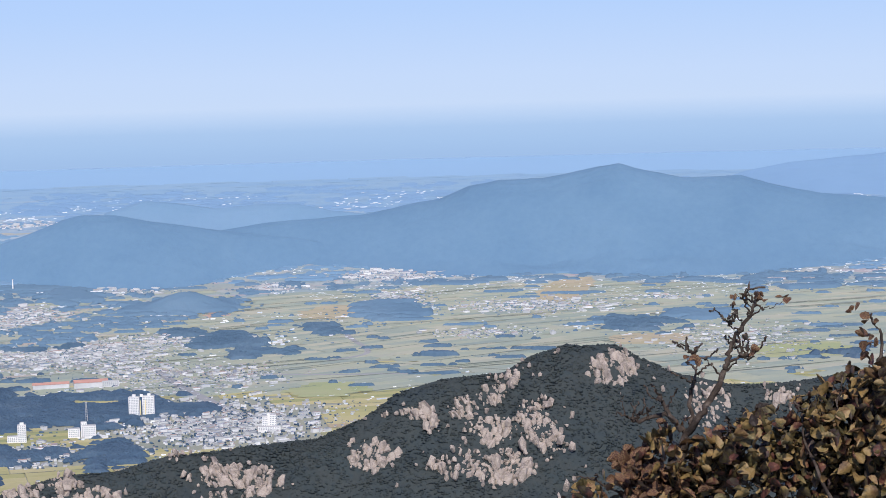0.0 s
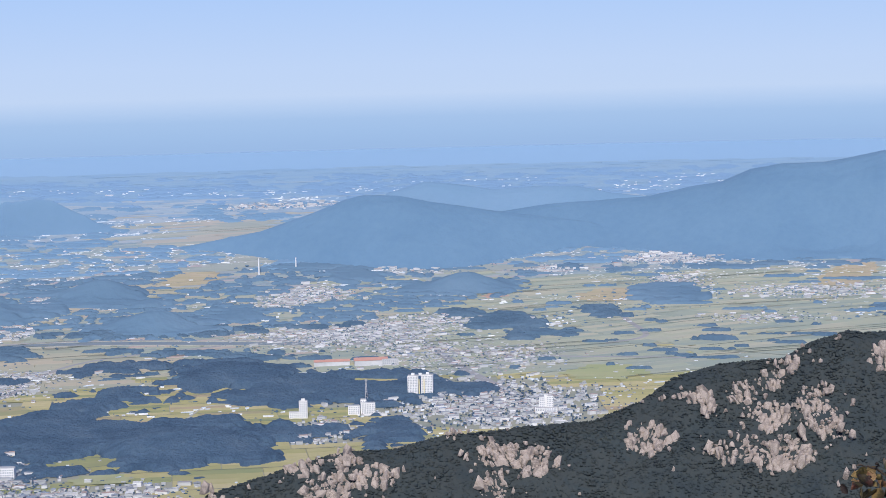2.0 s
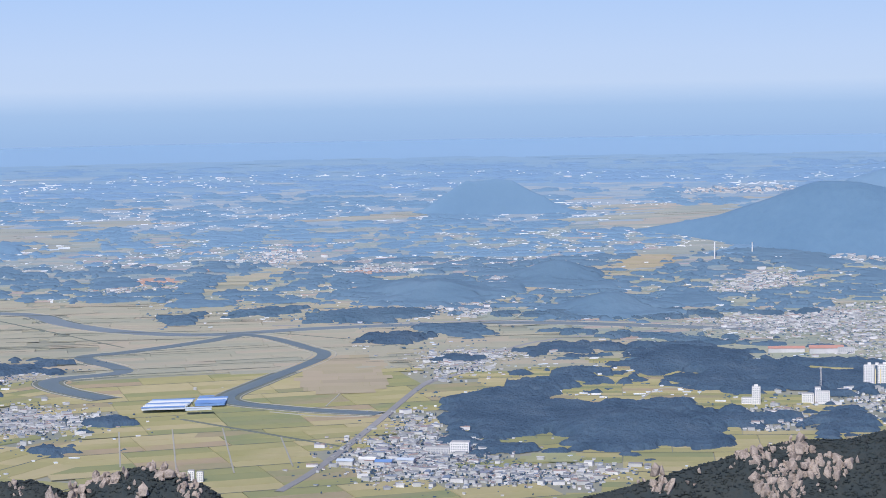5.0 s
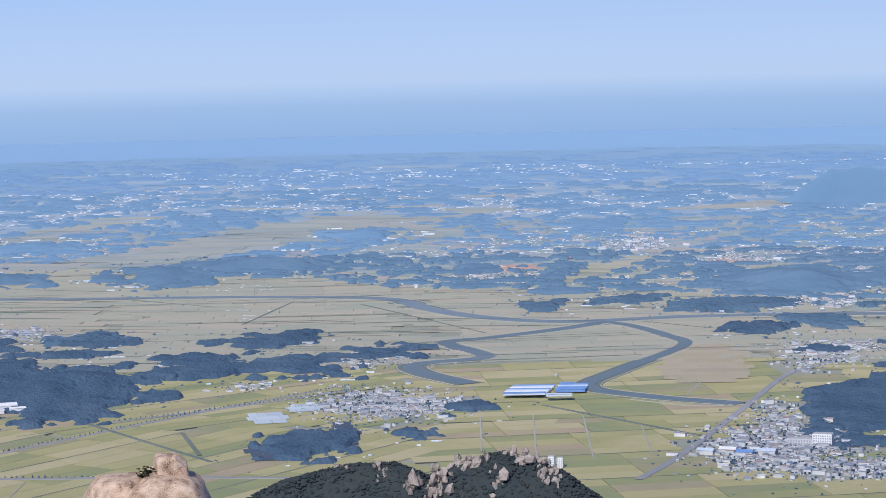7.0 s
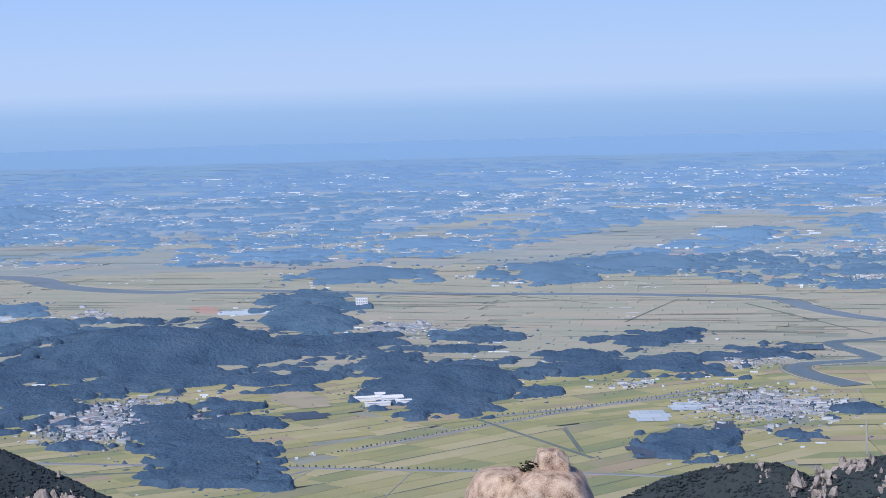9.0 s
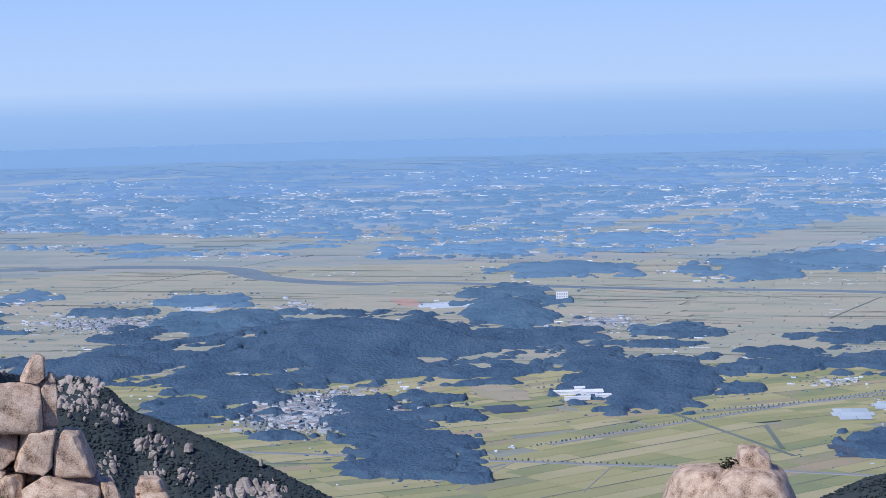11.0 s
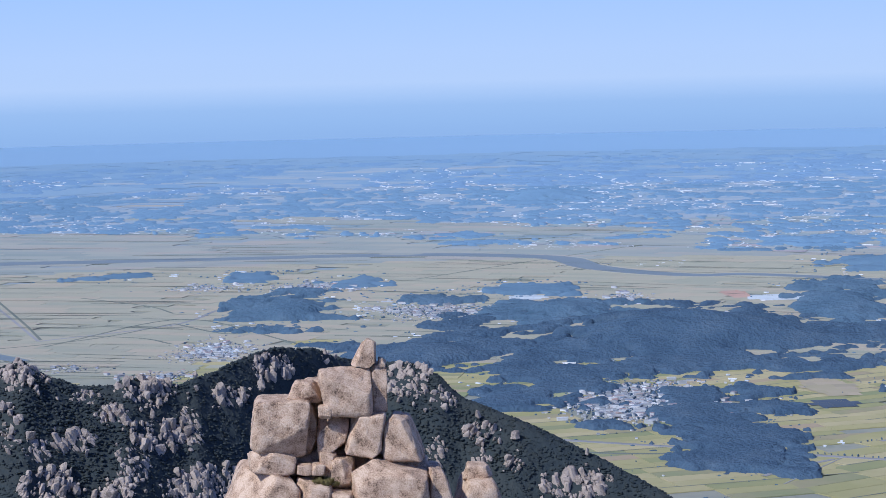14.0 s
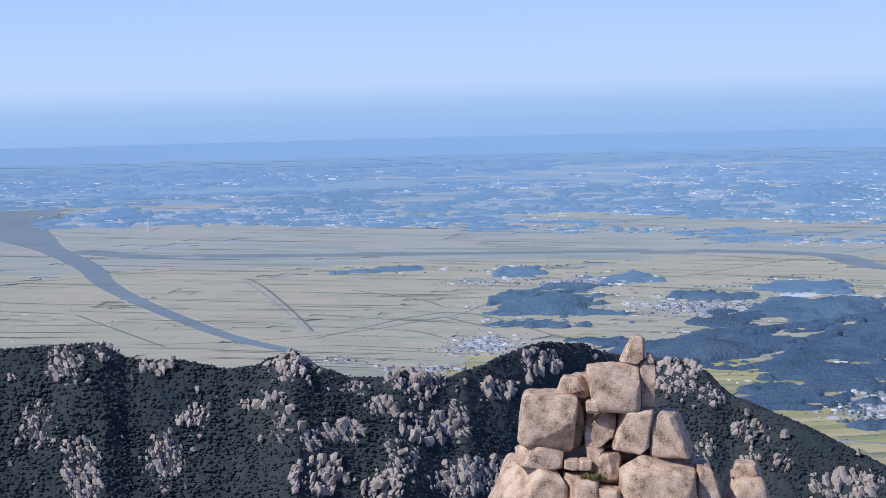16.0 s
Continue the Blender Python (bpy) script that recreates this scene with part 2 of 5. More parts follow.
# ---- ridges of the mountain, in metres before draw_in, shaped to fit the camera's view ----
class Ridge:
    """A ridge whose crest keeps the given heights (degrees seen from the summit) at the given distances, with a face towards the viewer."""

    def __init__(self, crest, dist, face, back, rough, tree, seed):
        self.a = np.array([c[0] for c in crest])
        self.e = np.array([c[1] for c in crest])
        self.da, self.dd = np.array([d[0] for d in dist]), np.array([d[1] for d in dist])
        self.face, self.back, self.rough, self.tree, self.n = face, back, rough, tree, Hash(seed)

    def crest_r(self, a):
        return np.interp(a, self.da, self.dd)

    def z(self, a, r):
        rc = self.crest_r(a)
        d = rc - r
        top = EYE + rc * np.tan(np.radians(np.interp(a, self.a, self.e))) - self.tree
        run = np.where(d > 0, d * self.face, -d * self.back)
        drop = np.sqrt(run * run + 36.0) - 6.0
        x, y = r * np.sin(np.radians(a)), r * np.cos(np.radians(a))
        spur = self.n.fbm(x / 90, y / 90, 5) * self.rough * np.clip(np.abs(d) / 40, 0, 1)
        return top - drop + spur + self.n.fbm(x / 22, y / 22, 3) * 3.0 * np.clip(np.abs(d) / 15 + 0.3, 0, 1)

    def meet(self, a, e):
        """Where the line of sight at a, e (degrees) first meets the ridge."""
        rc = float(self.crest_r(a))
        r = np.arange(rc - 420, rc + 40, 0.5)
        hit = np.nonzero(self.z(np.full_like(r, a), r) > EYE + r * math.tan(math.radians(e)))[0]
        q = r[hit[0]] if len(hit) else rc
        return q, Vector((q * math.sin(math.radians(a)), q * math.cos(math.radians(a)), float(self.z(np.array([a]), np.array([q]))[0])))

    def build(self, name, label, front=300, behind=260, step=2.0, da=0.07):
        a = np.arange(self.a[0], self.a[-1] + 0.01, da)
        v = np.concatenate([np.arange(-front, behind + 1, step)])
        Ag, V = np.meshgrid(a, v)
        r = self.crest_r(Ag) + V
        x, y = r * np.sin(np.radians(Ag)), r * np.cos(np.radians(Ag))
        z = self.z(Ag, r) + 2.6 * N2.fbm(x / 6.5, y / 6.5, 3) + 2.2 * N1.fbm(x / 21, y / 21, 2) + np.random.RandomState(3).uniform(-0.5, 0.5, r.shape)
        me = mesh(name, draw_in(np.stack([x, y, z], -1).reshape(-1, 3)), grid_faces(*Ag.shape)[:, ::-1], TREE, flat=False)
        return thing(name, me, label, "ridge", kind="structure")


ICO_V, ICO_F = None, None
_b = bmesh.new()
bmesh.ops.create_icosphere(_b, subdivisions=1, radius=1.0)
ICO_V = np.array([v.co for v in _b.verts])
ICO_F = np.array([[v.index for v in f.verts] for f in _b.faces])
_b.free()


def crowns(places, radius, height, rng, squash=1.0):
    """Uneven tree crowns at the given places, as vertices and faces."""
    n, k = len(places), len(ICO_V)
    jit = 1 + rng.uniform(-0.5, 0.5, (n, k, 1))
    turn = rng.uniform(0, 6.283, n)
    c, s = np.cos(turn)[:, None], np.sin(turn)[:, None]
    v = ICO_V[None] * jit
    v = np.stack([v[..., 0] * c - v[..., 1] * s, v[..., 0] * s + v[..., 1] * c, v[..., 2]], -1)
    v = v * np.stack([radius, radius, height * 0.5 * squash], -1)[:, None]
    v = v + places[:, None] + np.stack([0 * height, 0 * height, height * 0.5], -1)[:, None]
    f = ICO_F[None] + (np.arange(n) * k)[:, None, None]
    return v.reshape(-1, 3), f.reshape(-1, 3)


def forest(name, ridge, label, spacing, bare, seed, lowest=-11.5, behind=8.0):
    """Trees over the visible face of a ridge, thinned where the rock lies bare."""
    rng = np.random.RandomState(seed)
    a0, a1 = ridge.a[0], ridge.a[-1]
    rm = float(np.mean(ridge.dd))
    wide = math.radians(a1 - a0) * rm
    n = int(wide * 330 / spacing ** 2)
    a, v = rng.uniform(a0, a1, n), rng.uniform(-318, behind, n)
    r = ridge.crest_r(a) + v
    z = ridge.z(a, r)
    el = np.degrees(np.arctan2(z - EYE, r))
    keep = el > lowest
    for ra, re, rw, rh in bare:
        keep &= ~(((a - ra) / (rw * 0.9)) ** 2 + ((el - re) / (rh * 0.85)) ** 2 < rng.uniform(0.3, 1.1, n))
    a, r, z = a[keep], r[keep], z[keep]
    p = np.stack([r * np.sin(np.radians(a)), r * np.cos(np.radians(a)), z - 0.5], -1)
    clump = np.clip(1 + 1.7 * N3.fbm(p[:, 0] / 38, p[:, 2] / 26, 3), 0.45, 1.7)
    size = rng.uniform(0.7, 1.7, len(p)) * ridge.tree / 3.8 * (0.6 + 0.4 * clump)
    tall = ridge.tree * rng.uniform(0.22, 0.5, len(p)) * (0.4 + 0.6 * clump)
    v, f = crowns(p, size, tall, rng)
    thing(name, mesh(name, draw_in(v), f, TREE, flat=False), label, "forest", kind="stuff")


def boulders(ridge, bare, count, seed):
    """Loose small rocks round the crags and in stony patches of a wooded slope."""
    rng = np.random.RandomState(seed)
    bare = np.array(bare)
    pick = bare[rng.randint(0, len(bare), count)]
    a = pick[:, 0] + pick[:, 2] * rng.normal(0, 1.05, count)
    el = pick[:, 1] + pick[:, 3] * rng.normal(-0.1, 1.05, count)
    top = np.interp(a, ridge.a, ridge.e)
    rough = N2.fbm(a * 2.3, el * 2.3, 3) > -0.02
    keep = rough & (el < top - 0.03) & (a > ridge.a[0] + 0.2) & (a < ridge.a[-1] - 0.2)
    P = np.array([np.array(ridge.meet(x, y)[1]) for x, y in zip(a[keep], el[keep])])
    P[:, 2] += 0.3
    size = rng.uniform(0.7, 2.1, len(P)) * (1 + (rng.rand(len(P)) < 0.12))
    v, f = crowns(P, size, size * rng.uniform(1.6, 3.6, len(P)), rng)
    thing("boulders", mesh("boulders", draw_in(v), f, ROCK), "pale granite boulders scattered between the scrub", "rocks", kind="stuff")


def rock_lump(rng, w, d, h):
    """A worn joint block: the hull of points in a rounded box."""
    b = bmesh.new()
    for _ in range(22):
        q = rng.normal(0, 1, 3)
        q /= (np.abs(q) ** 7).sum() ** (1 / 7)
        b.verts.new((q[0] * w * (0.88 if q[2] > 0.3 else 1), q[1] * d, q[2] * h))
    got = bmesh.ops.convex_hull(b, input=b.verts[:])
    bmesh.ops.delete(b, geom=[g for g in got["geom_interior"] if isinstance(g, bmesh.types.BMVert)], context="VERTS")
    bmesh.ops.triangulate(b, faces=b.faces[:])
    v = np.array([q.co for q in b.verts])
    b.verts.index_update()
    f = np.array([[q.index for q in g.verts] for g in b.faces])
    b.free()
    return v, f


def outcrop(ridge, spec, seed):
    """A bare crag of fractured blocks standing out of the slope, its joints leaning one way."""
    ra, re, rw, rh = spec
    rng = np.random.RandomState(seed)
    base = None
    blocks = []
    count = int(np.clip(rw * rh * 400, 8, 130))
    lean, spin = rng.uniform(-0.45, 0.45), rng.uniform(-0.6, 0.6)
    for _ in range(count):
        t, q = rng.uniform(0, 6.283), math.sqrt(rng.uniform(0, 1))
        q *= 0.75 + 0.5 * float(N3(np.array(seed + math.cos(t) * 1.5), np.array(math.sin(t) * 1.5)))
        r, p = ridge.meet(ra + rw * q * math.cos(t), re + rh * q * math.sin(t))
        if base is None:
            base = p
        unit = r * math.radians(rw) * 1.32 / math.sqrt(count) * (rng.uniform(1.4, 2.2) if rng.rand() < 0.2 else rng.uniform(0.4, 1.1))
        v, f = rock_lump(rng, unit * rng.uniform(0.45, 0.75), unit * 0.8, unit * rng.uniform(0.6, 1.35))
        v[:, 0] += v[:, 2] * (lean + rng.normal(0, 0.1))
        turn = -math.radians(ra) + spin + rng.normal(0, 0.2)
        ca, sa = math.cos(turn), math.sin(turn)
        v = np.stack([v[:, 0] * ca - v[:, 1] * sa, v[:, 0] * sa + v[:, 1] * ca, v[:, 2]], -1) + np.array(p - base) - np.array((0, 0, unit * 0.2))
        blocks.append(mesh("block", v, f, ROCK))
    big = "broad" if rw > 0.5 else "small" if rw < 0.25 else "rugged"
    root = thing("rock_outcrop", None, big + " fractured granite crag on the wooded slope", "rock", "crags of the ridges")
    root.location = base
    for me in blocks:
        new("block", me).parent = root
    return root


CREST_A = [(12.2, -11.2), (13.2, -10.87), (14.4, -10.62), (15.25, -10.37), (17.16, -9.78), (18.76, -9.4), (20.07, -9.4), (21.37, -9.07), (22.8, -8.99), (25.1, -8.79),
           (26.28, -8.33), (27.17, -7.72), (28.33, -7.39), (29.93, -7.29), (30.66, -6.88), (31.53, -6.61), (32.82, -6.61), (33.39, -6.93), (34.38, -7.37),
           (35.8, -7.67), (37.2, -7.62), (38.6, -7.41), (39.6, -7.2), (44, -6.6)]
CREST_B = [(-6.2, -11.6), (-5.11, -11.04), (-3.65, -10.38), (-2.2, -10.08), (-0.75, -10.02), (0.12, -10.38), (0.7, -10.15), (1.58, -9.88), (2.02, -9.82), (2.88, -10.05), (3.6, -10.34), (4.17, -10.77), (4.9, -11.3), (6.5, -12.2)]
CREST_C = [(-46, -6.4), (-42, -6.7), (-40.7, -6.74), (-39.2, -6.67), (-38.2, -6.67), (-37.66, -7.09), (-36.1, -7.22), (-35.1, -7.47), (-34.39, -7.43), (-33.95, -7.23),
           (-33.37, -7.1), (-32.8, -7.48), (-31.95, -7.79), (-31.08, -7.81), (-30.79, -7.61), (-30.2, -7.69), (-29.49, -7.85), (-28.62, -7.59), (-27.89, -7.24),
           (-27.0, -7.0), (-26.0, -7.06), (-25.58, -7.28), (-24.72, -7.45), (-23.57, -7.5), (-22.86, -7.81), (-22.3, -8.38), (-21.59, -8.67), (-20.46, -9.16),
           (-19.5, -9.6), (-18.4, -10.16), (-17.3, -10.74), (-16.2, -11.4)]
RIDGE_A = Ridge(CREST_A, [(12, 1750), (20, 1850), (32, 2000), (44, 2100)], 0.75, 0.7, 40, 4.0, 11)
RIDGE_B = Ridge(CREST_B, [(-6, 1500), (6, 1420)], 0.8, 0.8, 20, 4.0, 12)
RIDGE_C = Ridge(CREST_C, [(-46, 1300), (-31, 1380), (-29, 1420), (-25, 1600), (-16, 1500)], 0.8, 0.8, 36, 3.6, 13)
ROCKS_A = [(32.74, -7.28, 0.65, 0.43), (29.62, -7.93, 0.36, 0.29), (28.89, -8.27, 0.36, 0.29), (29.67, -8.86, 0.57, 0.43), (30.69, -8.52, 0.43, 0.36), (30.97, -8.96, 0.5, 0.43),
           (30.01, -9.79, 0.79, 0.43), (28.99, -9.69, 0.36, 0.32), (26.54, -9.34, 0.65, 0.4), (28.01, -8.7, 0.11, 0.11), (28.27, -9.75, 0.14, 0.11), (30.21, -7.51, 0.22, 0.17)]
ROCKS_A2 = [(27.73, -8.31, 0.43, 0.14), (22.78, -9.69, 0.65, 0.36), (23.56, -9.94, 0.57, 0.29), (21.44, -9.12, 0.17, 0.14), (35.08, -8.23, 0.57, 0.57), (36.93, -8.04, 0.36, 0.14),
            (17.59, -9.85, 0.43, 0.3), (18.68, -9.72, 0.36, 0.3), (18.22, -10.58, 0.72, 0.43), (19.47, -10.18, 0.57, 0.29), (22.49, -10.5, 0.36, 0.43), (15.25, -10.65, 0.36, 0.17)]
ROCKS_B = [(-1.04, -10.39, 0.14, 0.14), (-0.33, -10.77, 0.11, 0.11), (0.99, -10.2, 0.43, 0.15), (1.85, -10.74, 0.14, 0.17), (2.59, -10.12, 0.22, 0.12), (3.16, -10.55, 0.29, 0.3), (0.25, -10.85, 0.22, 0.22), (-2.2, -10.18, 0.11, 0.09)]
ROCKS_C = [(-39.15, -7.3, 0.5, 0.5), (-38.15, -7.0, 0.36, 0.3), (-39.84, -8.83, 0.5, 0.65), (-38.88, -9.65, 0.5, 0.57), (-38.77, -10.36, 0.57, 0.43), (-36.76, -9.82, 0.57, 0.79),
           (-35.94, -8.79, 0.43, 0.36), (-33.6, -7.6, 0.5, 0.4), (-33.02, -7.4, 0.36, 0.26), (-31.81, -8.22, 0.36, 0.17), (-31.18, -8.67, 0.43, 0.29), (-30.22, -8.05, 0.79, 0.45),
           (-29.96, -9.2, 0.79, 0.36), (-29.23, -9.0, 0.36, 0.5), (-33.79, -9.16, 0.26, 0.36), (-33.08, -9.47, 0.36, 0.32), (-32.13, -9.21, 0.5, 0.29), (-32.81, -10.33, 0.79, 0.5)]
ROCKS_C2 = [(-30.67, -9.97, 0.43, 0.5), (-31.16, -10.66, 0.57, 0.43), (-29.26, -10.57, 0.72, 0.57), (-28.54, -10.44, 0.57, 0.43), (-34.28, -8.57, 0.32, 0.14), (-27.03, -7.62, 0.57, 0.36),
            (-28.2, -8.31, 0.43, 0.22), (-23.65, -8.09, 0.65, 0.5), (-22.73, -8.55, 0.36, 0.36), (-22.89, -9.8, 0.29, 0.36), (-21.89, -9.38, 0.36, 0.22), (-21.75, -10.08, 0.22, 0.22),
            (-20.97, -10.22, 0.22, 0.22), (-19.49, -10.77, 0.86, 0.36), (-18.79, -10.7, 0.36, 0.3), (-36.96, -7.47, 0.36, 0.2), (-25.72, -7.4, 0.14, 0.12), (-40.49, -7.6, 0.09, 0.11)]
RIDGE_A.build("ridge_north_east", "steep forested mountain ridge with bare crags")
RIDGE_B.build("ridge_north", "low forested knoll with granite crags", front=200)
RIDGE_C.build("ridge_north_west", "dark forested ridge with many granite crags")
forest("forest_north_east", RIDGE_A, "dense dark green scrub forest on the ridge", 2.6, ROCKS_A + ROCKS_A2, 21)
forest("forest_north", RIDGE_B, "dense dark green trees on the knoll", 2.2, ROCKS_B, 22)
forest("forest_north_west", RIDGE_C, "dense dark green scrub forest between crags", 2.1, ROCKS_C + ROCKS_C2, 23)
for ridge, specs in ((RIDGE_A, ROCKS_A + ROCKS_A2), (RIDGE_B, ROCKS_B), (RIDGE_C, ROCKS_C + ROCKS_C2)):
    for spec in specs:
        outcrop(ridge, spec, int(abs(spec[0]) * 100 + abs(spec[1]) * 1000))
boulders(RIDGE_A, ROCKS_A + ROCKS_A2, 750, 31)
boulders(RIDGE_B, ROCKS_B, 200, 32)
boulders(RIDGE_C, ROCKS_C + ROCKS_C2, 380, 33)


# ---- distant mountains ----
def mountain(name, crest, r_front, r_crest, label, seed, cover=MOUNTAIN_WOOD):
    """A far wooded mountain: its crest seen at the given degrees, its foot towards the viewer on the plain."""
    n = Hash(seed)
    a = np.arange(crest[0][0], crest[-1][0] + 0.01, 0.06)
    top = EYE + r_crest * np.tan(np.radians(np.interp(a, [c[0] for c in crest], [c[1] for c in crest])))
    s = np.linspace(0, 1.35, 70)
    Ag, S = np.meshgrid(a, s)
    T = np.broadcast_to(top, Ag.shape)
    wide = np.convolve(np.pad(top, 40, mode="edge"), np.ones(81) / 81, "valid")
    ends = np.clip(np.minimum(Ag - a[0], a[-1] - Ag) / 1.2, 0, 1)
    foot = r_crest - (r_crest - r_front) * np.clip(np.broadcast_to(wide, Ag.shape) / 150, 0.12, 1) * (1 + 0.5 * n.fbm(Ag * 0.45, Ag * 0 + 3.3, 2))
    r = foot + (r_crest - foot) * S
    x, y = r * np.sin(np.radians(Ag)), r * np.cos(np.radians(Ag))
    up = np.where(S < 1, np.sin(np.clip(S, 0, 1) * math.pi / 2) ** 1.3, 1 - (S - 1) * 2.2)
    rough = n.fbm(x / 600, y / 600, 5) * 0.5 * np.clip(1 - S, 0, 1) * np.clip(S * 4, 0, 1) + n.fbm(x / 60, y / 60, 2) * 0.035
    z = T * (up + rough) * ends - 4
    me = mesh(name, draw_in(np.stack([x, y, z], -1).reshape(-1, 3)), grid_faces(*Ag.shape)[:, ::-1], cover, flat=False)
    thing(name, me, label, "mountain", kind="structure")


# The cover colour stands in for haze: paler and bluer on farther mountains.
mountain("mountain_far_east", [(33, -3.3), (36.2, -2.35), (37.3, -2.16), (39.7, -1.97), (44, -1.8)], 9500, 11000, "pale haze-blue wooded mountain range far off", 31, VFAR_WOOD)
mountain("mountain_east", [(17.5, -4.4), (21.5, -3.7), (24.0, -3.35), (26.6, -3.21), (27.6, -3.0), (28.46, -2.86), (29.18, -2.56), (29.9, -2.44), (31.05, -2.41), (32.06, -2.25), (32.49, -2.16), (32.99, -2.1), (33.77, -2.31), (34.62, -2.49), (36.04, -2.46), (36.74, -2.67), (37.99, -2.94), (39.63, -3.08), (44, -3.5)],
         5900, 7600, "long haze-blue wooded mountain beyond the fields", 32)
mountain("mountain_north_east", [(13.2, -4.45), (14.94, -4.16), (16.76, -3.85), (18.04, -3.44), (18.9, -3.12), (19.42, -3.0), (20.23, -3.04), (21.0, -3.2), (22.5, -3.45), (25, -3.8), (27, -4.2)], 5700, 7000, "rounded haze-blue wooded hill beyond the town", 33)
mountain("mountain_behind", [(18.8, -3.3), (20.0, -2.98), (20.96, -2.72), (21.69, -2.78), (22.77, -2.95), (23.85, -2.89), (24.84, -2.91), (25.65, -3.09), (26.62, -3.21), (28.5, -3.4)], 7000, 8300, "low haze-blue wooded ridge between two mountains", 35, FAR_WOOD)
mountain("hill_far_north", [(8.6, -3.72), (9.35, -3.5), (9.99, -3.16), (10.42, -2.89), (10.59, -2.93), (11.13, -2.87), (11.56, -2.91), (12.11, -3.21), (12.82, -3.5), (13.6, -3.72)], 7500, 8000, "small haze-blue hill standing alone on the plain", 34, FAR_WOOD)


# ---- woods on the plain: x, y, half width across the view, half depth (metres before draw_in, placed to fit the camera's view) ----
WOODS_A = [(-4928, 6348, 91, 93), (-2916, 4851, 85, 46), (-2565, 4916, 42, 89), (-2144, 4271, 90, 286), (-2134, 4254, 95, 229), (-2250, 4839, 60, 110), (-1586, 3635, 149, 197), (-1885, 4506, 61, 92), (-1883, 4510, 61, 115), (-1770, 4750, 63, 74), (-1774, 4763, 70, 100), (-1198, 3291, 79, 124), (-2922, 8034, 193, 352), (-1553, 4339, 115, 215), (-1244, 3489, 93, 106), (-1017, 3006, 40, 29), (-932, 3109, 33, 91), (-1208, 4041, 317, 394), (-965, 3311, 43, 63), (-837, 3008, 47, 169), (-796, 2891, 68, 156), (-757, 2795, 36, 57), (-859, 3200, 50, 32), (-848, 3203, 58, 42)]
WOODS_B = [(-889, 3366, 39, 70), (-1396, 6155, 126, 115), (-1028, 4607, 83, 386), (-1090, 5547, 135, 154), (-703, 3835, 59, 117), (-1124, 6508, 99, 168), (-600, 3559, 81, 213), (-566, 3665, 102, 172), (-627, 4065, 62, 33), (-638, 4248, 65, 71), (-638, 4280, 54, 36), (-635, 4293, 54, 54), (-749, 5480, 35, 88), (-634, 5553, 77, 271), (-367, 3848, 68, 151), (-397, 5769, 174, 161), (-284, 4225, 85, 86), (-220, 3823, 77, 113), (-355, 6334, 32, 58), (-162, 3026, 46, 93), (-127, 3954, 59, 45), (-173, 6732, 101, 175), (-68, 4021, 60, 78), (-8, 3121, 31, 38)]
WOODS_C = [(76, 3339, 33, 59), (148, 5557, 42, 89), (260, 4697, 35, 85), (320, 4973, 56, 48), (439, 4770, 72, 66), (646, 4616, 88, 84), (672, 4657, 100, 85), (614, 4195, 42, 52), (634, 4226, 48, 53), (867, 5336, 149, 479), (891, 5231, 120, 420), (771, 4354, 50, 38), (763, 4292, 55, 73), (698, 3898, 35, 23), (627, 3255, 50, 164), (663, 3330, 60, 144), (1256, 5590, 129, 490), (810, 3587, 55, 137), (923, 3967, 71, 64), (1078, 4544, 70, 84), (1189, 4791, 117, 364), (795, 3094, 160, 177), (835, 3246, 109, 114), (1360, 4757, 56, 118)]
WOODS_D = [(1081, 3756, 108, 228), (1906, 5817, 92, 108), (1192, 3547, 103, 142), (1922, 5535, 59, 165), (1253, 3508, 112, 140), (1124, 3076, 33, 72), (1122, 3067, 49, 108), (2101, 5234, 113, 368), (1801, 4480, 36, 67), (1392, 3425, 42, 66), (1813, 4303, 58, 105), (1824, 4320, 53, 127), (1806, 4078, 50, 77), (2058, 4346, 42, 111), (2366, 4654, 52, 184), (2380, 4654, 59, 184), (2034, 3793, 32, 27), (2640, 4003, 72, 111), (2827, 4062, 50, 94), (3389, 4433, 70, 45), (2632, 3293, 53, 68)]


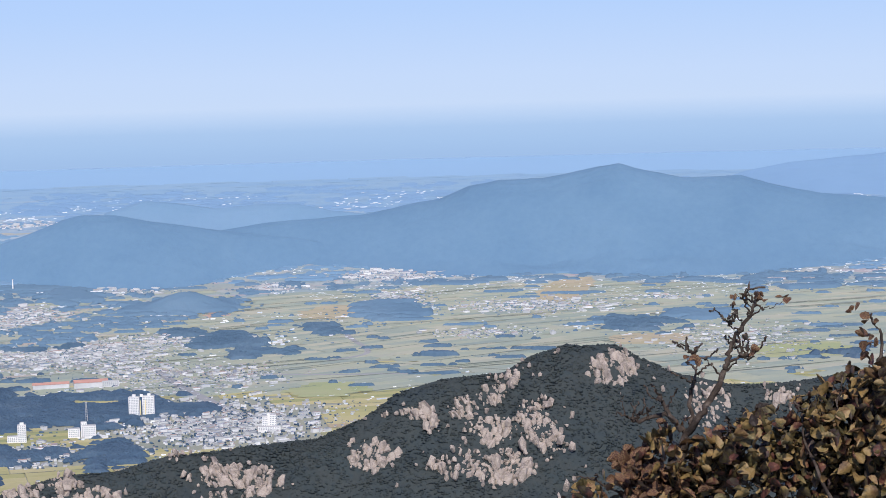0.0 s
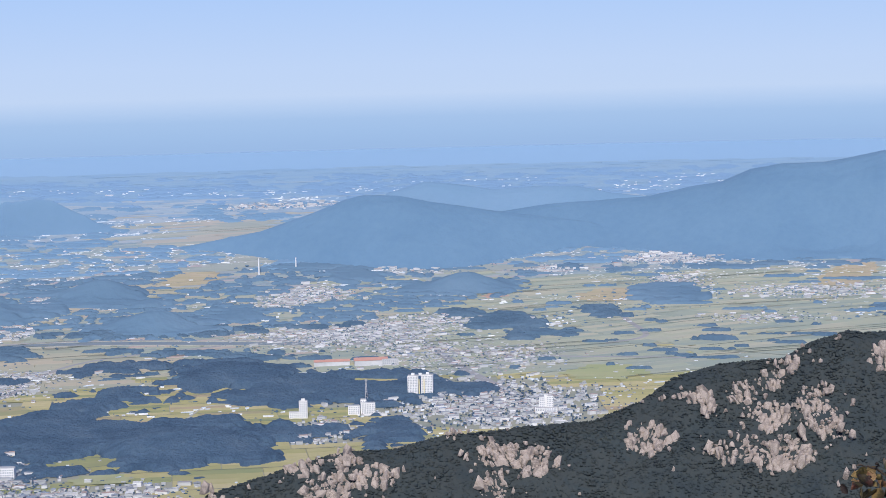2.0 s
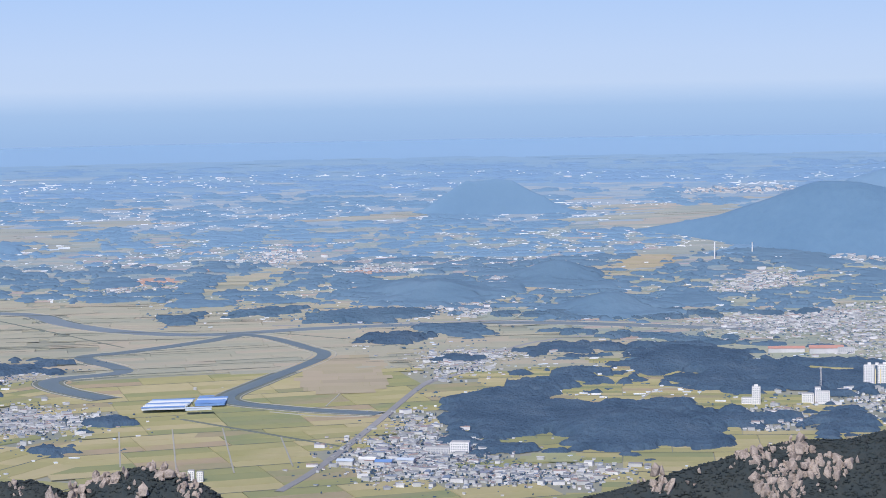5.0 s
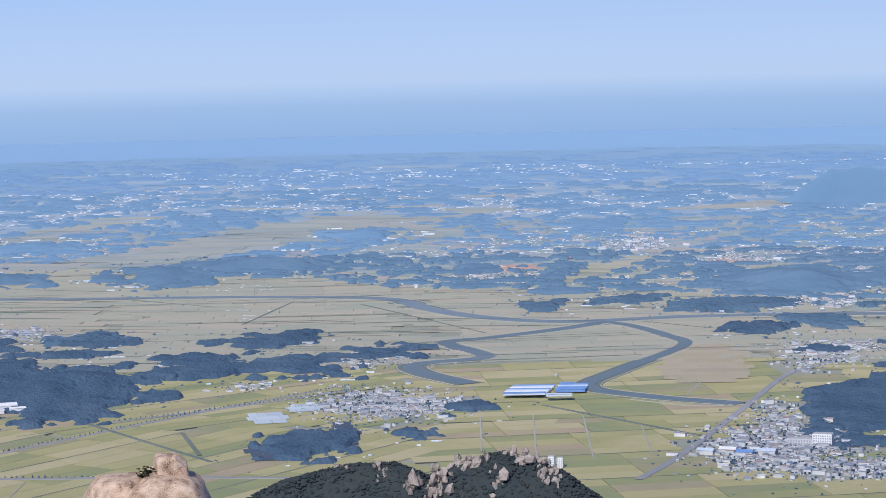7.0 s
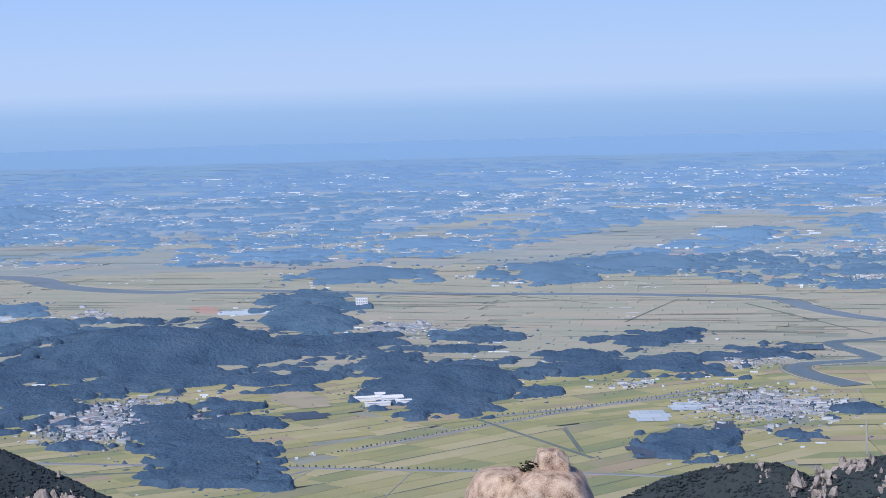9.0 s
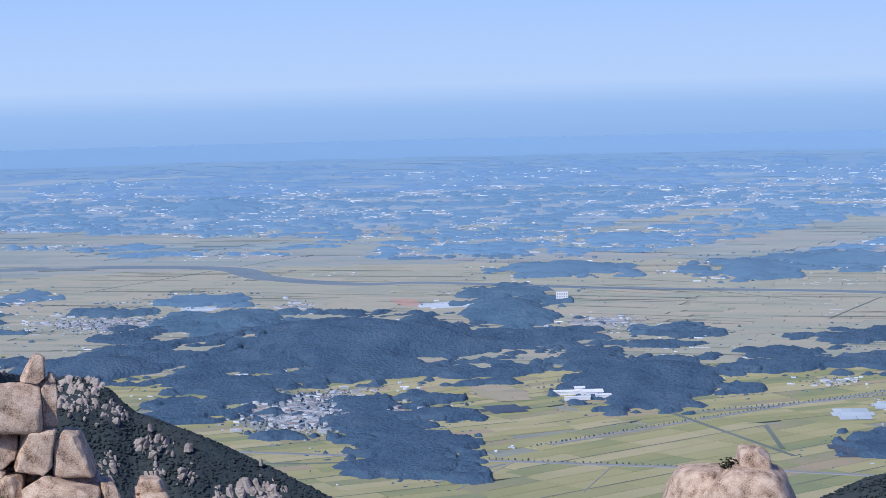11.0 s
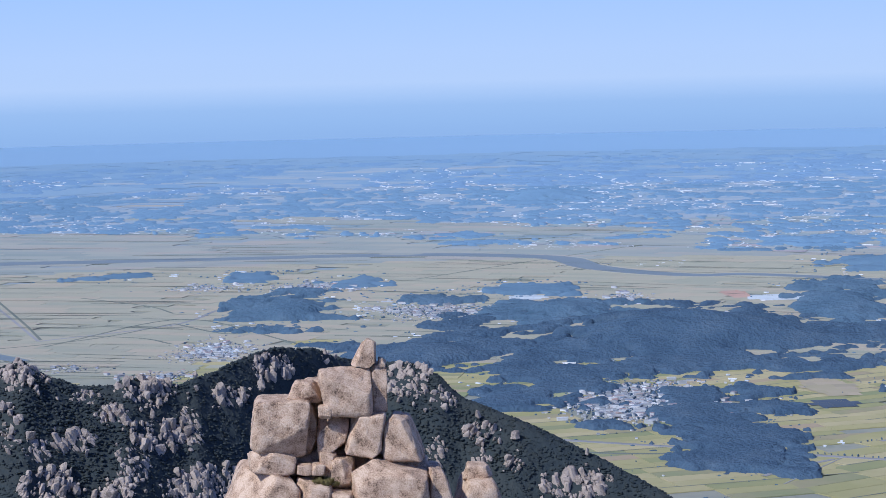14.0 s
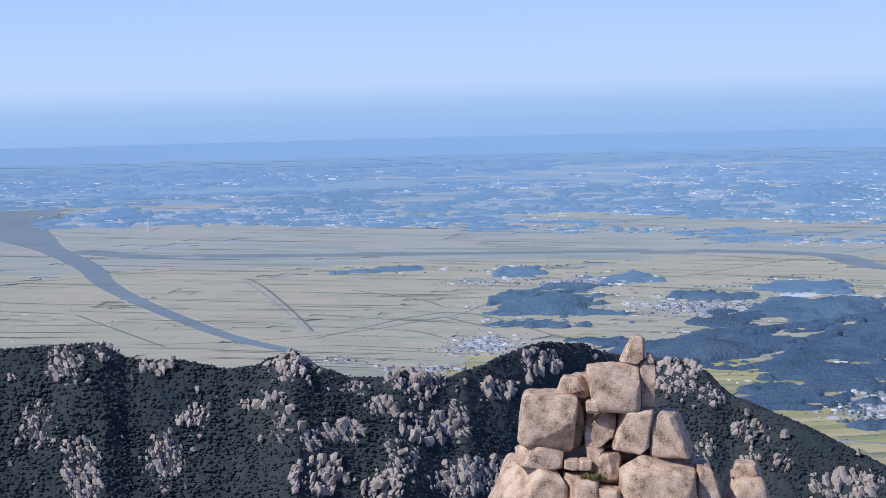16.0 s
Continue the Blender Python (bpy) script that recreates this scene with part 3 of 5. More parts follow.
def wood(x, y, hw, hd, tall, seed, swell=0.0, cell=6.0):
    """The canopy of a wood: a close sheet of crowns with an uneven edge, on a swell of the ground where it covers a rise."""
    rng = np.random.RandomState(seed)
    r = math.hypot(x, y)
    nu, nv = int(3 * hw / cell) + 3, int(3 * hd / max(cell * 1.6, r * r / EYE * 0.0002)) + 3
    u, v = np.meshgrid(np.linspace(-1.5, 1.5, nu), np.linspace(-1.5, 1.5, nv))
    big = max(hw, hd)
    f = 1 - np.hypot(u, v) + 1.9 * N2.fbm(u * hw / big * 2.6 + seed * 3.7, v * hd / big * 2.6 + seed * 1.3, 4)
    du, dv = (u + rng.uniform(-.3, .3, u.shape) / nu * 3) * hw, (v + rng.uniform(-.3, .3, u.shape) / nv * 3) * hd
    ca, sa = y / r, x / r
    px, py = x + du * ca + dv * sa, y - du * sa + dv * ca
    f += (2.2 if hw > 40 else 1.4) * N1.fbm(px / 80 + seed, py / 80, 4) + 1.5 * N3.fbm(px / 26 + seed, py / 38, 2)
    hump = np.clip(0.85 - np.hypot(u, v), 0, 0.85) / 0.85
    if swell:
        f = np.maximum(f, 0.62 - np.hypot(u, v) + 1.3 * N3.fbm(u * 1.6 + seed, v * 1.6, 3))
    f = f - 14 * np.clip(np.maximum(np.abs(u), np.abs(v)) - 1.3, 0, 1)
    lift = swell * hump * hump * (3 - 2 * hump) * (1 + 1.2 * N1.fbm(px / 200, py / 200, 2) + 0.8 * N2.fbm(px / 70, py / 70, 2))
    roll = 1 + 0.7 * N2.fbm(px / 45, py / 90, 3)
    top = tall * np.clip(f / 0.3, 0, 1) ** 0.6 * rng.uniform(0.84, 1.05, f.shape) * (np.clip(roll, 0.5, 1.8) if r < 5200 else 1.0)
    z = plain(px, py) + np.where(f > 0, lift + top, -0.2)
    faces = grid_faces(nv, nu)
    keep = (f.ravel()[faces] > 0).any(1)
    faces = faces[keep]
    if not len(faces):
        return np.zeros((0, 3)), faces
    used = np.unique(faces)
    back = np.zeros(nu * nv, int)
    back[used] = np.arange(len(used))
    return np.stack([px, py, z], -1).reshape(-1, 3)[used], back[faces][:, ::-1]


def place_woods():
    for i, (x, y, hw, hd) in enumerate(WOODS_A + WOODS_B + WOODS_C + WOODS_D):
        r = math.hypot(x, y)
        hill = min(hw, hd) * 0.12 if hw * hd > 16000 else 0
        if hd > 300 and x > 0 and r > 4800:  # a wooded hill rather than a deep wood
            x, y, hd, hill = x * (1 - 0.5 * hd / r), y * (1 - 0.5 * hd / r), hd * 0.5, 26.0
        V, F = wood(x, y, hw * 1.22, hd * 1.15, 8.0, 100 + i, hill, 3.6 if r < 3900 else 5.0 if r < 5200 else 8.0)
        if len(F):
            # Canopy chosen by distance; the farther ones carry more painted haze.
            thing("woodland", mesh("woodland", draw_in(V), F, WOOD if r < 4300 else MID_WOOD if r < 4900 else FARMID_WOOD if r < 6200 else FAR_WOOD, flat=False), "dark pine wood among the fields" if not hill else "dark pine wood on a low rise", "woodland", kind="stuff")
    rng = np.random.RandomState(6)
    for near, far, mat in ((0, 4500, MID_WOOD), (4500, 6200, FARMID_WOOD)):
        P = []
        for x, y, hw, hd in WOODS_A + WOODS_B + WOODS_C + WOODS_D:
            r = math.hypot(x, y)
            if near < r < far:
                n = int(min(160, 20 + hw * hd / 110))
                t, q = rng.uniform(0, 6.283, n), rng.uniform(0.8, 1.9, n)
                u, v = np.cos(t) * q * (hw + 25), np.sin(t) * q * (hd + 40)
                P.append(np.stack([x + u * y / r + v * x / r, y - u * x / r + v * y / r, 0 * u - 1], -1))
        P = np.concatenate(P)
        P = P[N2.fbm(P[:, 0] / 45, P[:, 1] / 45, 3) > 0.02]
        k = np.hypot(P[:, 0], P[:, 1]) / 3600
        P[:, 2] += plain(P[:, 0], P[:, 1])
        v, f = crowns(P, rng.uniform(1.2, 4.0, len(P)) * k, rng.uniform(2, 3.6, len(P)) * k, rng)
        thing("hedgerow_trees", mesh("hedgerow_trees", draw_in(v), f, mat, flat=False), "dark hedge trees and copses at the edges of woods", "trees", kind="stuff")
    rng = np.random.RandomState(7)
    sheets = {k: ([], []) for k in range(4)}
    for i in range(15000):
        a, dep = rng.uniform(-47, 46), rng.uniform(2.5, 7.6)
        r = EYE / math.tan(math.radians(dep))
        x, y = r * math.sin(math.radians(a)), r * math.cos(math.radians(a))
        lone = rng.rand() < (0.1 if a > 19 else 0.035) and r < 7000 and a > 8
        if (land_use(x, y) < 0.02 and not lone) or near_river(x, y) or built_up(x, y):
            continue
        hw = r * rng.uniform(0.0012, 0.0055) * (2.2 if rng.rand() < 0.12 else 1) * (1.25 if lone else 1)
        hd = r * r / EYE * rng.uniform(0.00025, 0.0008) * (0.5 if lone else 1)
        V, F = wood(x, y, hw, hd, (6.0 if r < 6000 else 4.5), 900 + i, 0, r * 0.0009)
        if len(F):
            Vs, Fs = sheets[(r > 4700) + (r > 6100) + (r > 9300)]
            Vs.append(V), Fs.append(F)
    for far, (Vs, Fs) in sheets.items():
        start = np.cumsum([0] + [len(q) for q in Vs[:-1]])
        faces = np.concatenate([f + s for f, s in zip(Fs, start)])
        # Four sheets of woods, each painted with the haze of its distance.
        thing("scattered_woods", mesh("scattered_woods", draw_in(np.concatenate(Vs)), faces, (MID_WOOD, FARMID_WOOD, FAR_WOOD, VFAR_WOOD)[far], flat=False), ("small dark woods scattered between fields", "haze-tinted woods scattered between farms", "scattered haze-blue woods on the far plain", "faint haze-blue woods of the farthest plain")[far], "woodland", kind="stuff")


VALLEYS = (([(-1287, 5652), (-830, 5943), (-567, 6566), (-213, 7483)], 190), ([(-1323, 6160), (-1220, 6602), (-1137, 7270), (-1026, 7722)], 70), ([(-1680, 10793), (-942, 9755)], 90),
           ([(-5550, 7808), (-5166, 8075), (-4927, 8612), (-4584, 10184)], 230), ([(1154, 5151), (1314, 5348), (1442, 5595), (1608, 5850), (1837, 6248)], 75), ([(919, 7611), (1291, 7827)], 110),
           ([(334, 5233), (664, 6025), (782, 6227)], 45), ([(1099, 7784), (1323, 7903)], 70))


def land_use(x, y):
    """Above 0 where the plain is broken into woods, farms and hamlets, below 0 where it is open rice land."""
    x, y = np.asarray(x, float), np.asarray(y, float)
    r, a = np.hypot(x, y), np.degrees(np.arctan2(x, y))
    edge = np.interp(a, [-46, -34, -24, -14, -6, 0, 8, 13, 18, 21, 24, 30, 36, 46], [7700, 7500, 6500, 6000, 5700, 5150, 4950, 4300, 4100, 5000, 5700, 5900, 5700, 5300])
    use = np.where(r > edge, 0.12, -0.3) + N3.fbm(x / 1100, y / 1100, 3) * 0.45 + N2.fbm(x / 260, y / 260, 3) * 0.35
    for line, half in VALLEYS:
        for (ax, ay), (bx, by) in zip(line[:-1], line[1:]):
            k = np.clip(((x - ax) * (bx - ax) + (y - ay) * (by - ay)) / ((bx - ax) ** 2 + (by - ay) ** 2), 0, 1)
            use = np.where(np.hypot(x - ax - k * (bx - ax), y - ay - k * (by - ay)) < half * (1 + 0.8 * N1.fbm(x / 300, y / 300, 2)), -0.3, use)
    return use


def near_river(x, y, gap=110):
    return any(np.min(np.hypot(p[:, 0] - x, p[:, 1] - y)) < gap for p in COURSES)


def built_up(x, y):
    """Whether a place lies inside a town or village."""
    return bool((((TOWN_U[:, 0] * (x - TOWN_C[:, 0]) + TOWN_U[:, 1] * (y - TOWN_C[:, 1])) / TOWN_C[:, 2]) ** 2
                 + ((-TOWN_U[:, 1] * (x - TOWN_C[:, 0]) + TOWN_U[:, 0] * (y - TOWN_C[:, 1])) / TOWN_C[:, 3]) ** 2 < 1.2).any())


# ---- fields ----
def bearing(x, y):
    """Which way the rice parcels run at a place."""
    a = math.degrees(math.atan2(x, y))
    return float(np.interp(a, [-46, -24, -16, -6, -3, 9, 14, 46], [0.25, 0.2, 0.85, 0.9, 0.06, 0.1, -0.25, -0.5])) + 0.5 * float(N1.fbm(np.array(x / 2500), np.array(y / 2500), 2))


def fields(name, label, r0, r1, cell, long, wide, mat, lift, seed, gap=2.4):
    """Rice fields: level parcels between low banks, block by block, with a ditch after every few rows."""
    rng = np.random.RandomState(seed)
    V, F, S, k = [], [], [], 0
    half = int(r1 / cell) + 1
    for i in range(-half, half):
        for j in range(0, half):
            cx, cy = (i + 0.5) * cell, (j + 0.5) * cell
            r = math.hypot(cx, cy)
            if not r0 < r < r1 or abs(math.atan2(cx, cy)) > 0.83:
                continue
            turn = bearing(cx, cy)
            c, s = math.cos(turn), math.sin(turn)
            w = wide * rng.uniform(0.75, 1.3)
            reach = cell * 0.72
            shift = 0.0
            for row, q in enumerate(np.arange(-reach, reach - 1, w)):
                if row % 4 == 0:
                    shift = rng.uniform(0, long)
                for p in np.arange(-reach, reach - 1, long) + shift:
                    mx, my = cx + (p + long / 2) * c - (q + w / 2) * s, cy + (p + long / 2) * s + (q + w / 2) * c
                    if abs(mx - cx) > cell / 2 or abs(my - cy) > cell / 2 or built_up(mx, my):
                        continue
                    l, b = long / 2 - gap * 0.5, w / 2 - gap * 0.4
                    for du, dv, top in ((-l, -b, 1), (l, -b, 1), (l, b, 1), (-l, b, 1), (-l - .2, -b - .2, 0), (l + .2, -b - .2, 0), (l + .2, b + .2, 0), (-l - .2, b + .2, 0)):
                        V.append((mx + du * c - dv * s, my + du * s + dv * c, lift if top else -0.8))
                    F += [(k, k + 1, k + 2, k + 3), (k + 4, k + 5, k + 1, k), (k + 5, k + 6, k + 2, k + 1), (k + 6, k + 7, k + 3, k + 2), (k + 7, k + 4, k, k + 3)]
                    k += 8
                    if row % 4 == 0:
                        for du, dv in ((-long / 2, -w / 2 - 1.6), (long / 2, -w / 2 - 1.6), (long / 2, -w / 2 + 1.2), (-long / 2, -w / 2 + 1.2)):
                            S.append((mx + du * c - dv * s, my + du * s + dv * c, lift + 0.25))
    V = np.array(V)
    V[:, 2] += plain(V[:, 0], V[:, 1])
    thing(name, mesh(name, draw_in(V), F, mat, uv=V[:, :2] / 1000), label, "field", kind="stuff")
    if S:
        S = np.array(S)
        S[:, 2] += plain(S[:, 0], S[:, 1])
        thing("field_ditches", mesh("field_ditches", draw_in(S), np.arange(len(S)).reshape(-1, 4), BANK, uv=S[:, :2] / 1000), "dark grassy ditches between rows of parcels", "ditch", kind="stuff")


def patchwork(name, label, r0, r1, block, long, wide, mat, lift, seed, use, gap=1.0, east=None):
    """Fields of the plain farther out: blocks of parcels, each block turned its own way. use: -1 on open rice land, 1 in broken country, 0 on both. east: whether only the land east of the town is meant, or all but that."""
    rng = np.random.RandomState(seed)
    half = int(r1 / block) + 1
    bi, bj = np.meshgrid(np.arange(-half, half), np.arange(0, half))
    bx, by = ((bi + 0.5) * block).ravel(), ((bj + 0.5) * block).ravel()
    near = (np.hypot(bx, by) > r0 - block) & (np.hypot(bx, by) < r1 + block) & (np.abs(np.arctan2(bx, by)) < 0.85)
    bx, by = bx[near], by[near]
    turn = 0.55 * N1.fbm(bx / 1500, by / 1500, 2) + rng.normal(0, 0.1, len(bx))
    p = (np.arange(-block * 0.72, block * 0.72, long) + long / 2)[None, None]
    q = (np.arange(-block * 0.72, block * 0.72, wide) + wide / 2)[None, :, None]
    l = np.full((len(bx), q.shape[1], p.shape[2]), long / 2 - gap * 0.5) * (1 if use < 0 else rng.uniform(0.7, 1.0, (len(bx), q.shape[1], p.shape[2])))
    b = np.broadcast_to(wide / 2 - gap * 0.4, l.shape)
    u, v = p + rng.uniform(0, long, (len(bx), q.shape[1], 1)), q + 0 * l
    c, s = np.cos(turn)[:, None, None], np.sin(turn)[:, None, None]
    dx, dy = u * c - v * s, u * s + v * c
    mx, my = bx[:, None, None] + dx, by[:, None, None] + dy
    r, land = np.hypot(mx, my), land_use(mx, my)
    keep = (np.abs(dx) < block / 2) & (np.abs(dy) < block / 2) & (r > r0) & (r < r1) & (np.abs(np.arctan2(mx, my)) < 0.82) & (land * use >= 0)
    if east is not None:
        keep &= (np.degrees(np.arctan2(mx, my)) + 3 * N1.fbm(mx / 500, my / 500, 2) > 15) == east
    mx, my, l, b, c, s = (np.broadcast_to(k, keep.shape)[keep][:, None] for k in (mx, my, l, b, c, s))
    du = np.concatenate([-l, l, l, -l, -l - .2, l + .2, l + .2, -l - .2], 1)
    dv = np.concatenate([-b, -b, b, b, -b - .2, -b - .2, b + .2, b + .2], 1)
    V = np.stack([mx + du * c - dv * s, my + du * s + dv * c, 0 * du], -1)
    V[..., 2] = plain(V[..., 0], V[..., 1]) + np.array([lift] * 4 + [-0.8] * 4)
    faces = np.array([(0, 1, 2, 3), (4, 5, 1, 0), (5, 6, 2, 1), (6, 7, 3, 2), (7, 4, 0, 3)])
    F = (faces[None] + 8 * np.arange(len(V))[:, None, None]).reshape(-1, 4)
    V = V.reshape(-1, 3)
    thing(name, mesh(name, draw_in(V), F, mat, uv=V[:, :2] / 1000), label, "field", kind="stuff")
    if use < 0 and r0 < 7000:  # grassy ditches along some rows
        c, s = np.cos(turn), np.sin(turn)
        S = []
        for _ in range(5):
            off, a0 = rng.uniform(-0.5, 0.5, len(bx)) * block, rng.uniform(-0.6, 0.1, len(bx)) * block
            a1, w = a0 + rng.uniform(0.3, 0.7, len(bx)) * block, rng.uniform(2.5, 6.0, len(bx)) * r0 / 4000
            ends = [(a0, off), (a1, off), (a1, off + w), (a0, off + w)]
            S.append(np.stack([np.stack([bx + u * c - v * s, by + u * s + v * c, 0 * u + lift + 0.3], -1) for u, v in ends], 1))
        S = np.concatenate(S)
        mid = S.mean(1)
        rm = np.hypot(mid[:, 0], mid[:, 1])
        S = S[(rm > r0) & (rm < r1) & (land_use(mid[:, 0], mid[:, 1]) < -0.05)].reshape(-1, 3)
        S[:, 2] += plain(S[:, 0], S[:, 1])
        thing("field_ditches", mesh("field_ditches", draw_in(S), np.arange(len(S)).reshape(-1, 4), BANK, uv=S[:, :2] / 1000), "dark grassy ditches across open rice land", "ditch", kind="stuff")


# ---- waters, roads: bands along smooth lines ----
def smooth_line(points, n=12):
    p = np.array(points, float)
    q = np.vstack([2 * p[0] - p[1], p, 2 * p[-1] - p[-2]])
    out = []
    for i in range(1, len(q) - 2):
        for t in np.linspace(0, 1, n, endpoint=False):
            out.append(0.5 * (2 * q[i] + (q[i + 1] - q[i - 1]) * t + (2 * q[i - 1] - 5 * q[i] + 4 * q[i + 1] - q[i + 2]) * t * t + (3 * q[i] - q[i - 1] - 3 * q[i + 1] + q[i + 2]) * t ** 3))
    return np.array(out + [p[-1]])


def band(name, points, width, lift, mat, label, category, edge=0.6):
    """A flat band with sloping edges that follows a line over the plain. width: metres, or one at each point."""
    p = smooth_line(points)
    w = np.interp(np.linspace(0, 1, len(p)), np.linspace(0, 1, np.size(width)), np.atleast_1d(width)) / 2
    d = np.gradient(p, axis=0)
    d /= np.linalg.norm(d, axis=1)[:, None] + 1e-9
    side = np.stack([-d[:, 1], d[:, 0]], -1)
    cols = [p + side * (w + edge * 2)[:, None], p + side * w[:, None], p - side * w[:, None], p - side * (w + edge * 2)[:, None]]
    V = np.stack(cols, 1)
    z = plain(V[..., 0], V[..., 1]) + np.array([-1.0, lift, lift, -1.0])
    V = np.concatenate([V, z[..., None]], -1)
    me = mesh(name, draw_in(V.reshape(-1, 3)), grid_faces(len(p), 4)[:, ::-1], mat, uv=V[..., :2].reshape(-1, 2) / 1000)
    return thing(name, me, label, category, kind="structure")


RIVER = [(-4126, 5144), (-3777, 5062), (-3294, 5239), (-2862, 5420), (-2431, 5581), (-2023, 5559), (-1819, 5317), (-1650, 5200), (-1495, 5155), (-1386, 5200), (-1150, 5140), (-951, 5083), (-692, 5050), (-372, 5017),
         (-81, 4917), (17, 4694), (119, 4528), (283, 4416), (510, 4449), (734, 4443), (971, 4390), (1350, 4150)]
INLET = [(-5600, 6600), (-5112, 5960), (-4488, 5385), (-3817, 4787), (-3406, 4357), (-2980, 3968), (-2521, 3590), (-2250, 3416)]
TRIB_W = [(74, 3593), (-3, 3738), (-7, 3844), (111, 3919), (45, 4130), (130, 4190), (276, 4305), (360, 4400)]
TRIB_E = [(471, 3317), (346, 3410), (260, 3532), (331, 3716), (469, 4011), (455, 4155), (407, 4316), (360, 4400)]
for line, w in ((RIVER, [105, 100, 95, 85, 70, 52, 46, 46, 46, 46, 46, 46, 46]), (TRIB_W, 34), (TRIB_E, 26), (INLET, [400, 300, 86, 62, 44, 36, 34])):
    band("river_bank", line, np.atleast_1d(w) * 1.1 + 20, 0.9, BANK, "grassy dike along the river", "dike")
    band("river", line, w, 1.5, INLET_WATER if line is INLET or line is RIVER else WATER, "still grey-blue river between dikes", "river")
    mid = smooth_line(line, 4)
    along = np.gradient(mid, axis=0)
    along /= np.linalg.norm(along, axis=1)[:, None]
    off = np.interp(np.linspace(0, 1, len(mid)), np.linspace(0, 1, np.size(w)), np.atleast_1d(w)) / 2 + 9
    for side in (-1, 1):
        band("dike_track", mid + side * off[:, None] * along[:, ::-1] * np.array((-1, 1)), 1.6, 1.5, TRACK, "pale track on top of the river dike", "track")
ROADS = [([(262, 2737), (328, 2886), (449, 3218), (590, 3613), (665, 3719), (886, 4105), (1300, 4250)], 11), ([(1533, 3997), (1467, 3662), (1418, 3301)], 18), ([(-1300, 2900), (-735, 2856), (-431, 2833), (-306, 2824), (100, 2760)], 10),
         ([(-167, 3555), (-358, 3325), (-615, 2979)], 7), ([(-470, 3272), (-280, 3408), (-114, 3554)], 6), ([(-593, 3371), (-620, 3500), (-627, 3626)], 7), ([(-1232, 3527), (-1168, 3313), (-1112, 3205), (-1019, 3085)], 9),
         ([(-701, 2692), (-686, 2749), (-645, 2829)], 6), ([(-3156, 4573), (-2822, 4198), (-2385, 3683)], 7), ([(-2385, 3683), (-2258, 3975), (-2296, 4239)], 10), ([(428, 4530), (693, 4490), (971, 4440), (1350, 4200), (1616, 3800), (1879, 3573)], 14),
         ([(2116, 4382), (2038, 4168), (1954, 3923), (1834, 3853)], 12)]
for line, w in ROADS:
    band("road", line, w, 1.2, ROAD, "pale concrete road across the fields", "road")

band("estuary", [(-6329, 7243), (-5713, 7554), (-5324, 8032), (-5046, 8607)], 420, 2.0, ESTUARY, "wide haze-pale estuary far across the plain", "river")
TRACKS = [[(-3190, 4617), (-2836, 4209), (-2562, 3896)], [(-3205, 4159), (-3049, 3979), (-2841, 3815), (-2531, 3552)], [(-3207, 4255), (-3016, 4022), (-2903, 3923)], [(-3056, 3796), (-2974, 3858), (-2911, 3933)], [(83, 3257), (76, 2963)], [(160, 3262), (146, 2902)], [(232, 3251), (219, 2880)], [(307, 3153), (298, 2907)], [(-637, 2842), (-665, 2649)], [(-504, 2820), (-508, 2654)], [(402, 3415), (552, 3916)], [(-3466, 4411), (-3912, 4814), (-4021, 4682)], [(-3429, 3988), (-3116, 3844), (-2591, 3446)], [(3125, 5159), (2691, 4463)], [(3179, 5103), (2759, 4433)], [(1592, 3529), (1905, 3576)], [(837, 3251), (933, 3441), (982, 3451)], [(314, 3387), (405, 3309), (485, 3316)]]
for line in TRACKS:
    band("field_track", line, 1.6 if len(line) < 3 else 3, 1.1, TRACK, "narrow pale track between rice parcels", "track")
DITCHES = [[(-3056, 3796), (-2871, 3658), (-2527, 3401)], [(-2636, 3396), (-2446, 3516), (-2302, 3727), (-2266, 4000)], [(-2444, 3773), (-2223, 3768), (-2103, 3698)], [(-2266, 4000), (-2081, 3865), (-2030, 3918)], [(-3635, 5115), (-3540, 5294), (-3395, 5304)], [(-3145, 4586), (-2939, 4363), (-2579, 3934), (-2391, 3701)], [(-2741, 4416), (-2498, 4295), (-2363, 4172)], [(179, 3351), (378, 3047)], [(-1052, 2809), (-954, 2795), (-860, 2813)], [(-280, 2931), (-508, 3298)], [(-821, 4370), (-532, 4254), (-373, 4268)], [(-692, 5050), (-443, 4824)], [(-358, 4495), (-278, 4902)], [(-128, 4813), (122, 4262)], [(-3188, 5759), (-2747, 5958), (-2139, 6202)], [(-2139, 4951), (-1896, 5978)], [(-3677, 4278), (-3481, 4712), (-3185, 4955)], [(-2325, 3609), (-2287, 4073), (-1871, 3762)], [(-3030, 5342), (-3056, 5719)], [(415, 4406), (608, 4226), (781, 4410)], [(1984, 3723), (2458, 3790)], [(1868, 3824), (2036, 3516)], [(-835, 2727), (-817, 2846)], [(-300, 2983), (-342, 3169)]]
for line in DITCHES:
    band("ditch", line, 6, 1.3, BANK, "dark grassy ditch between fields", "ditch")


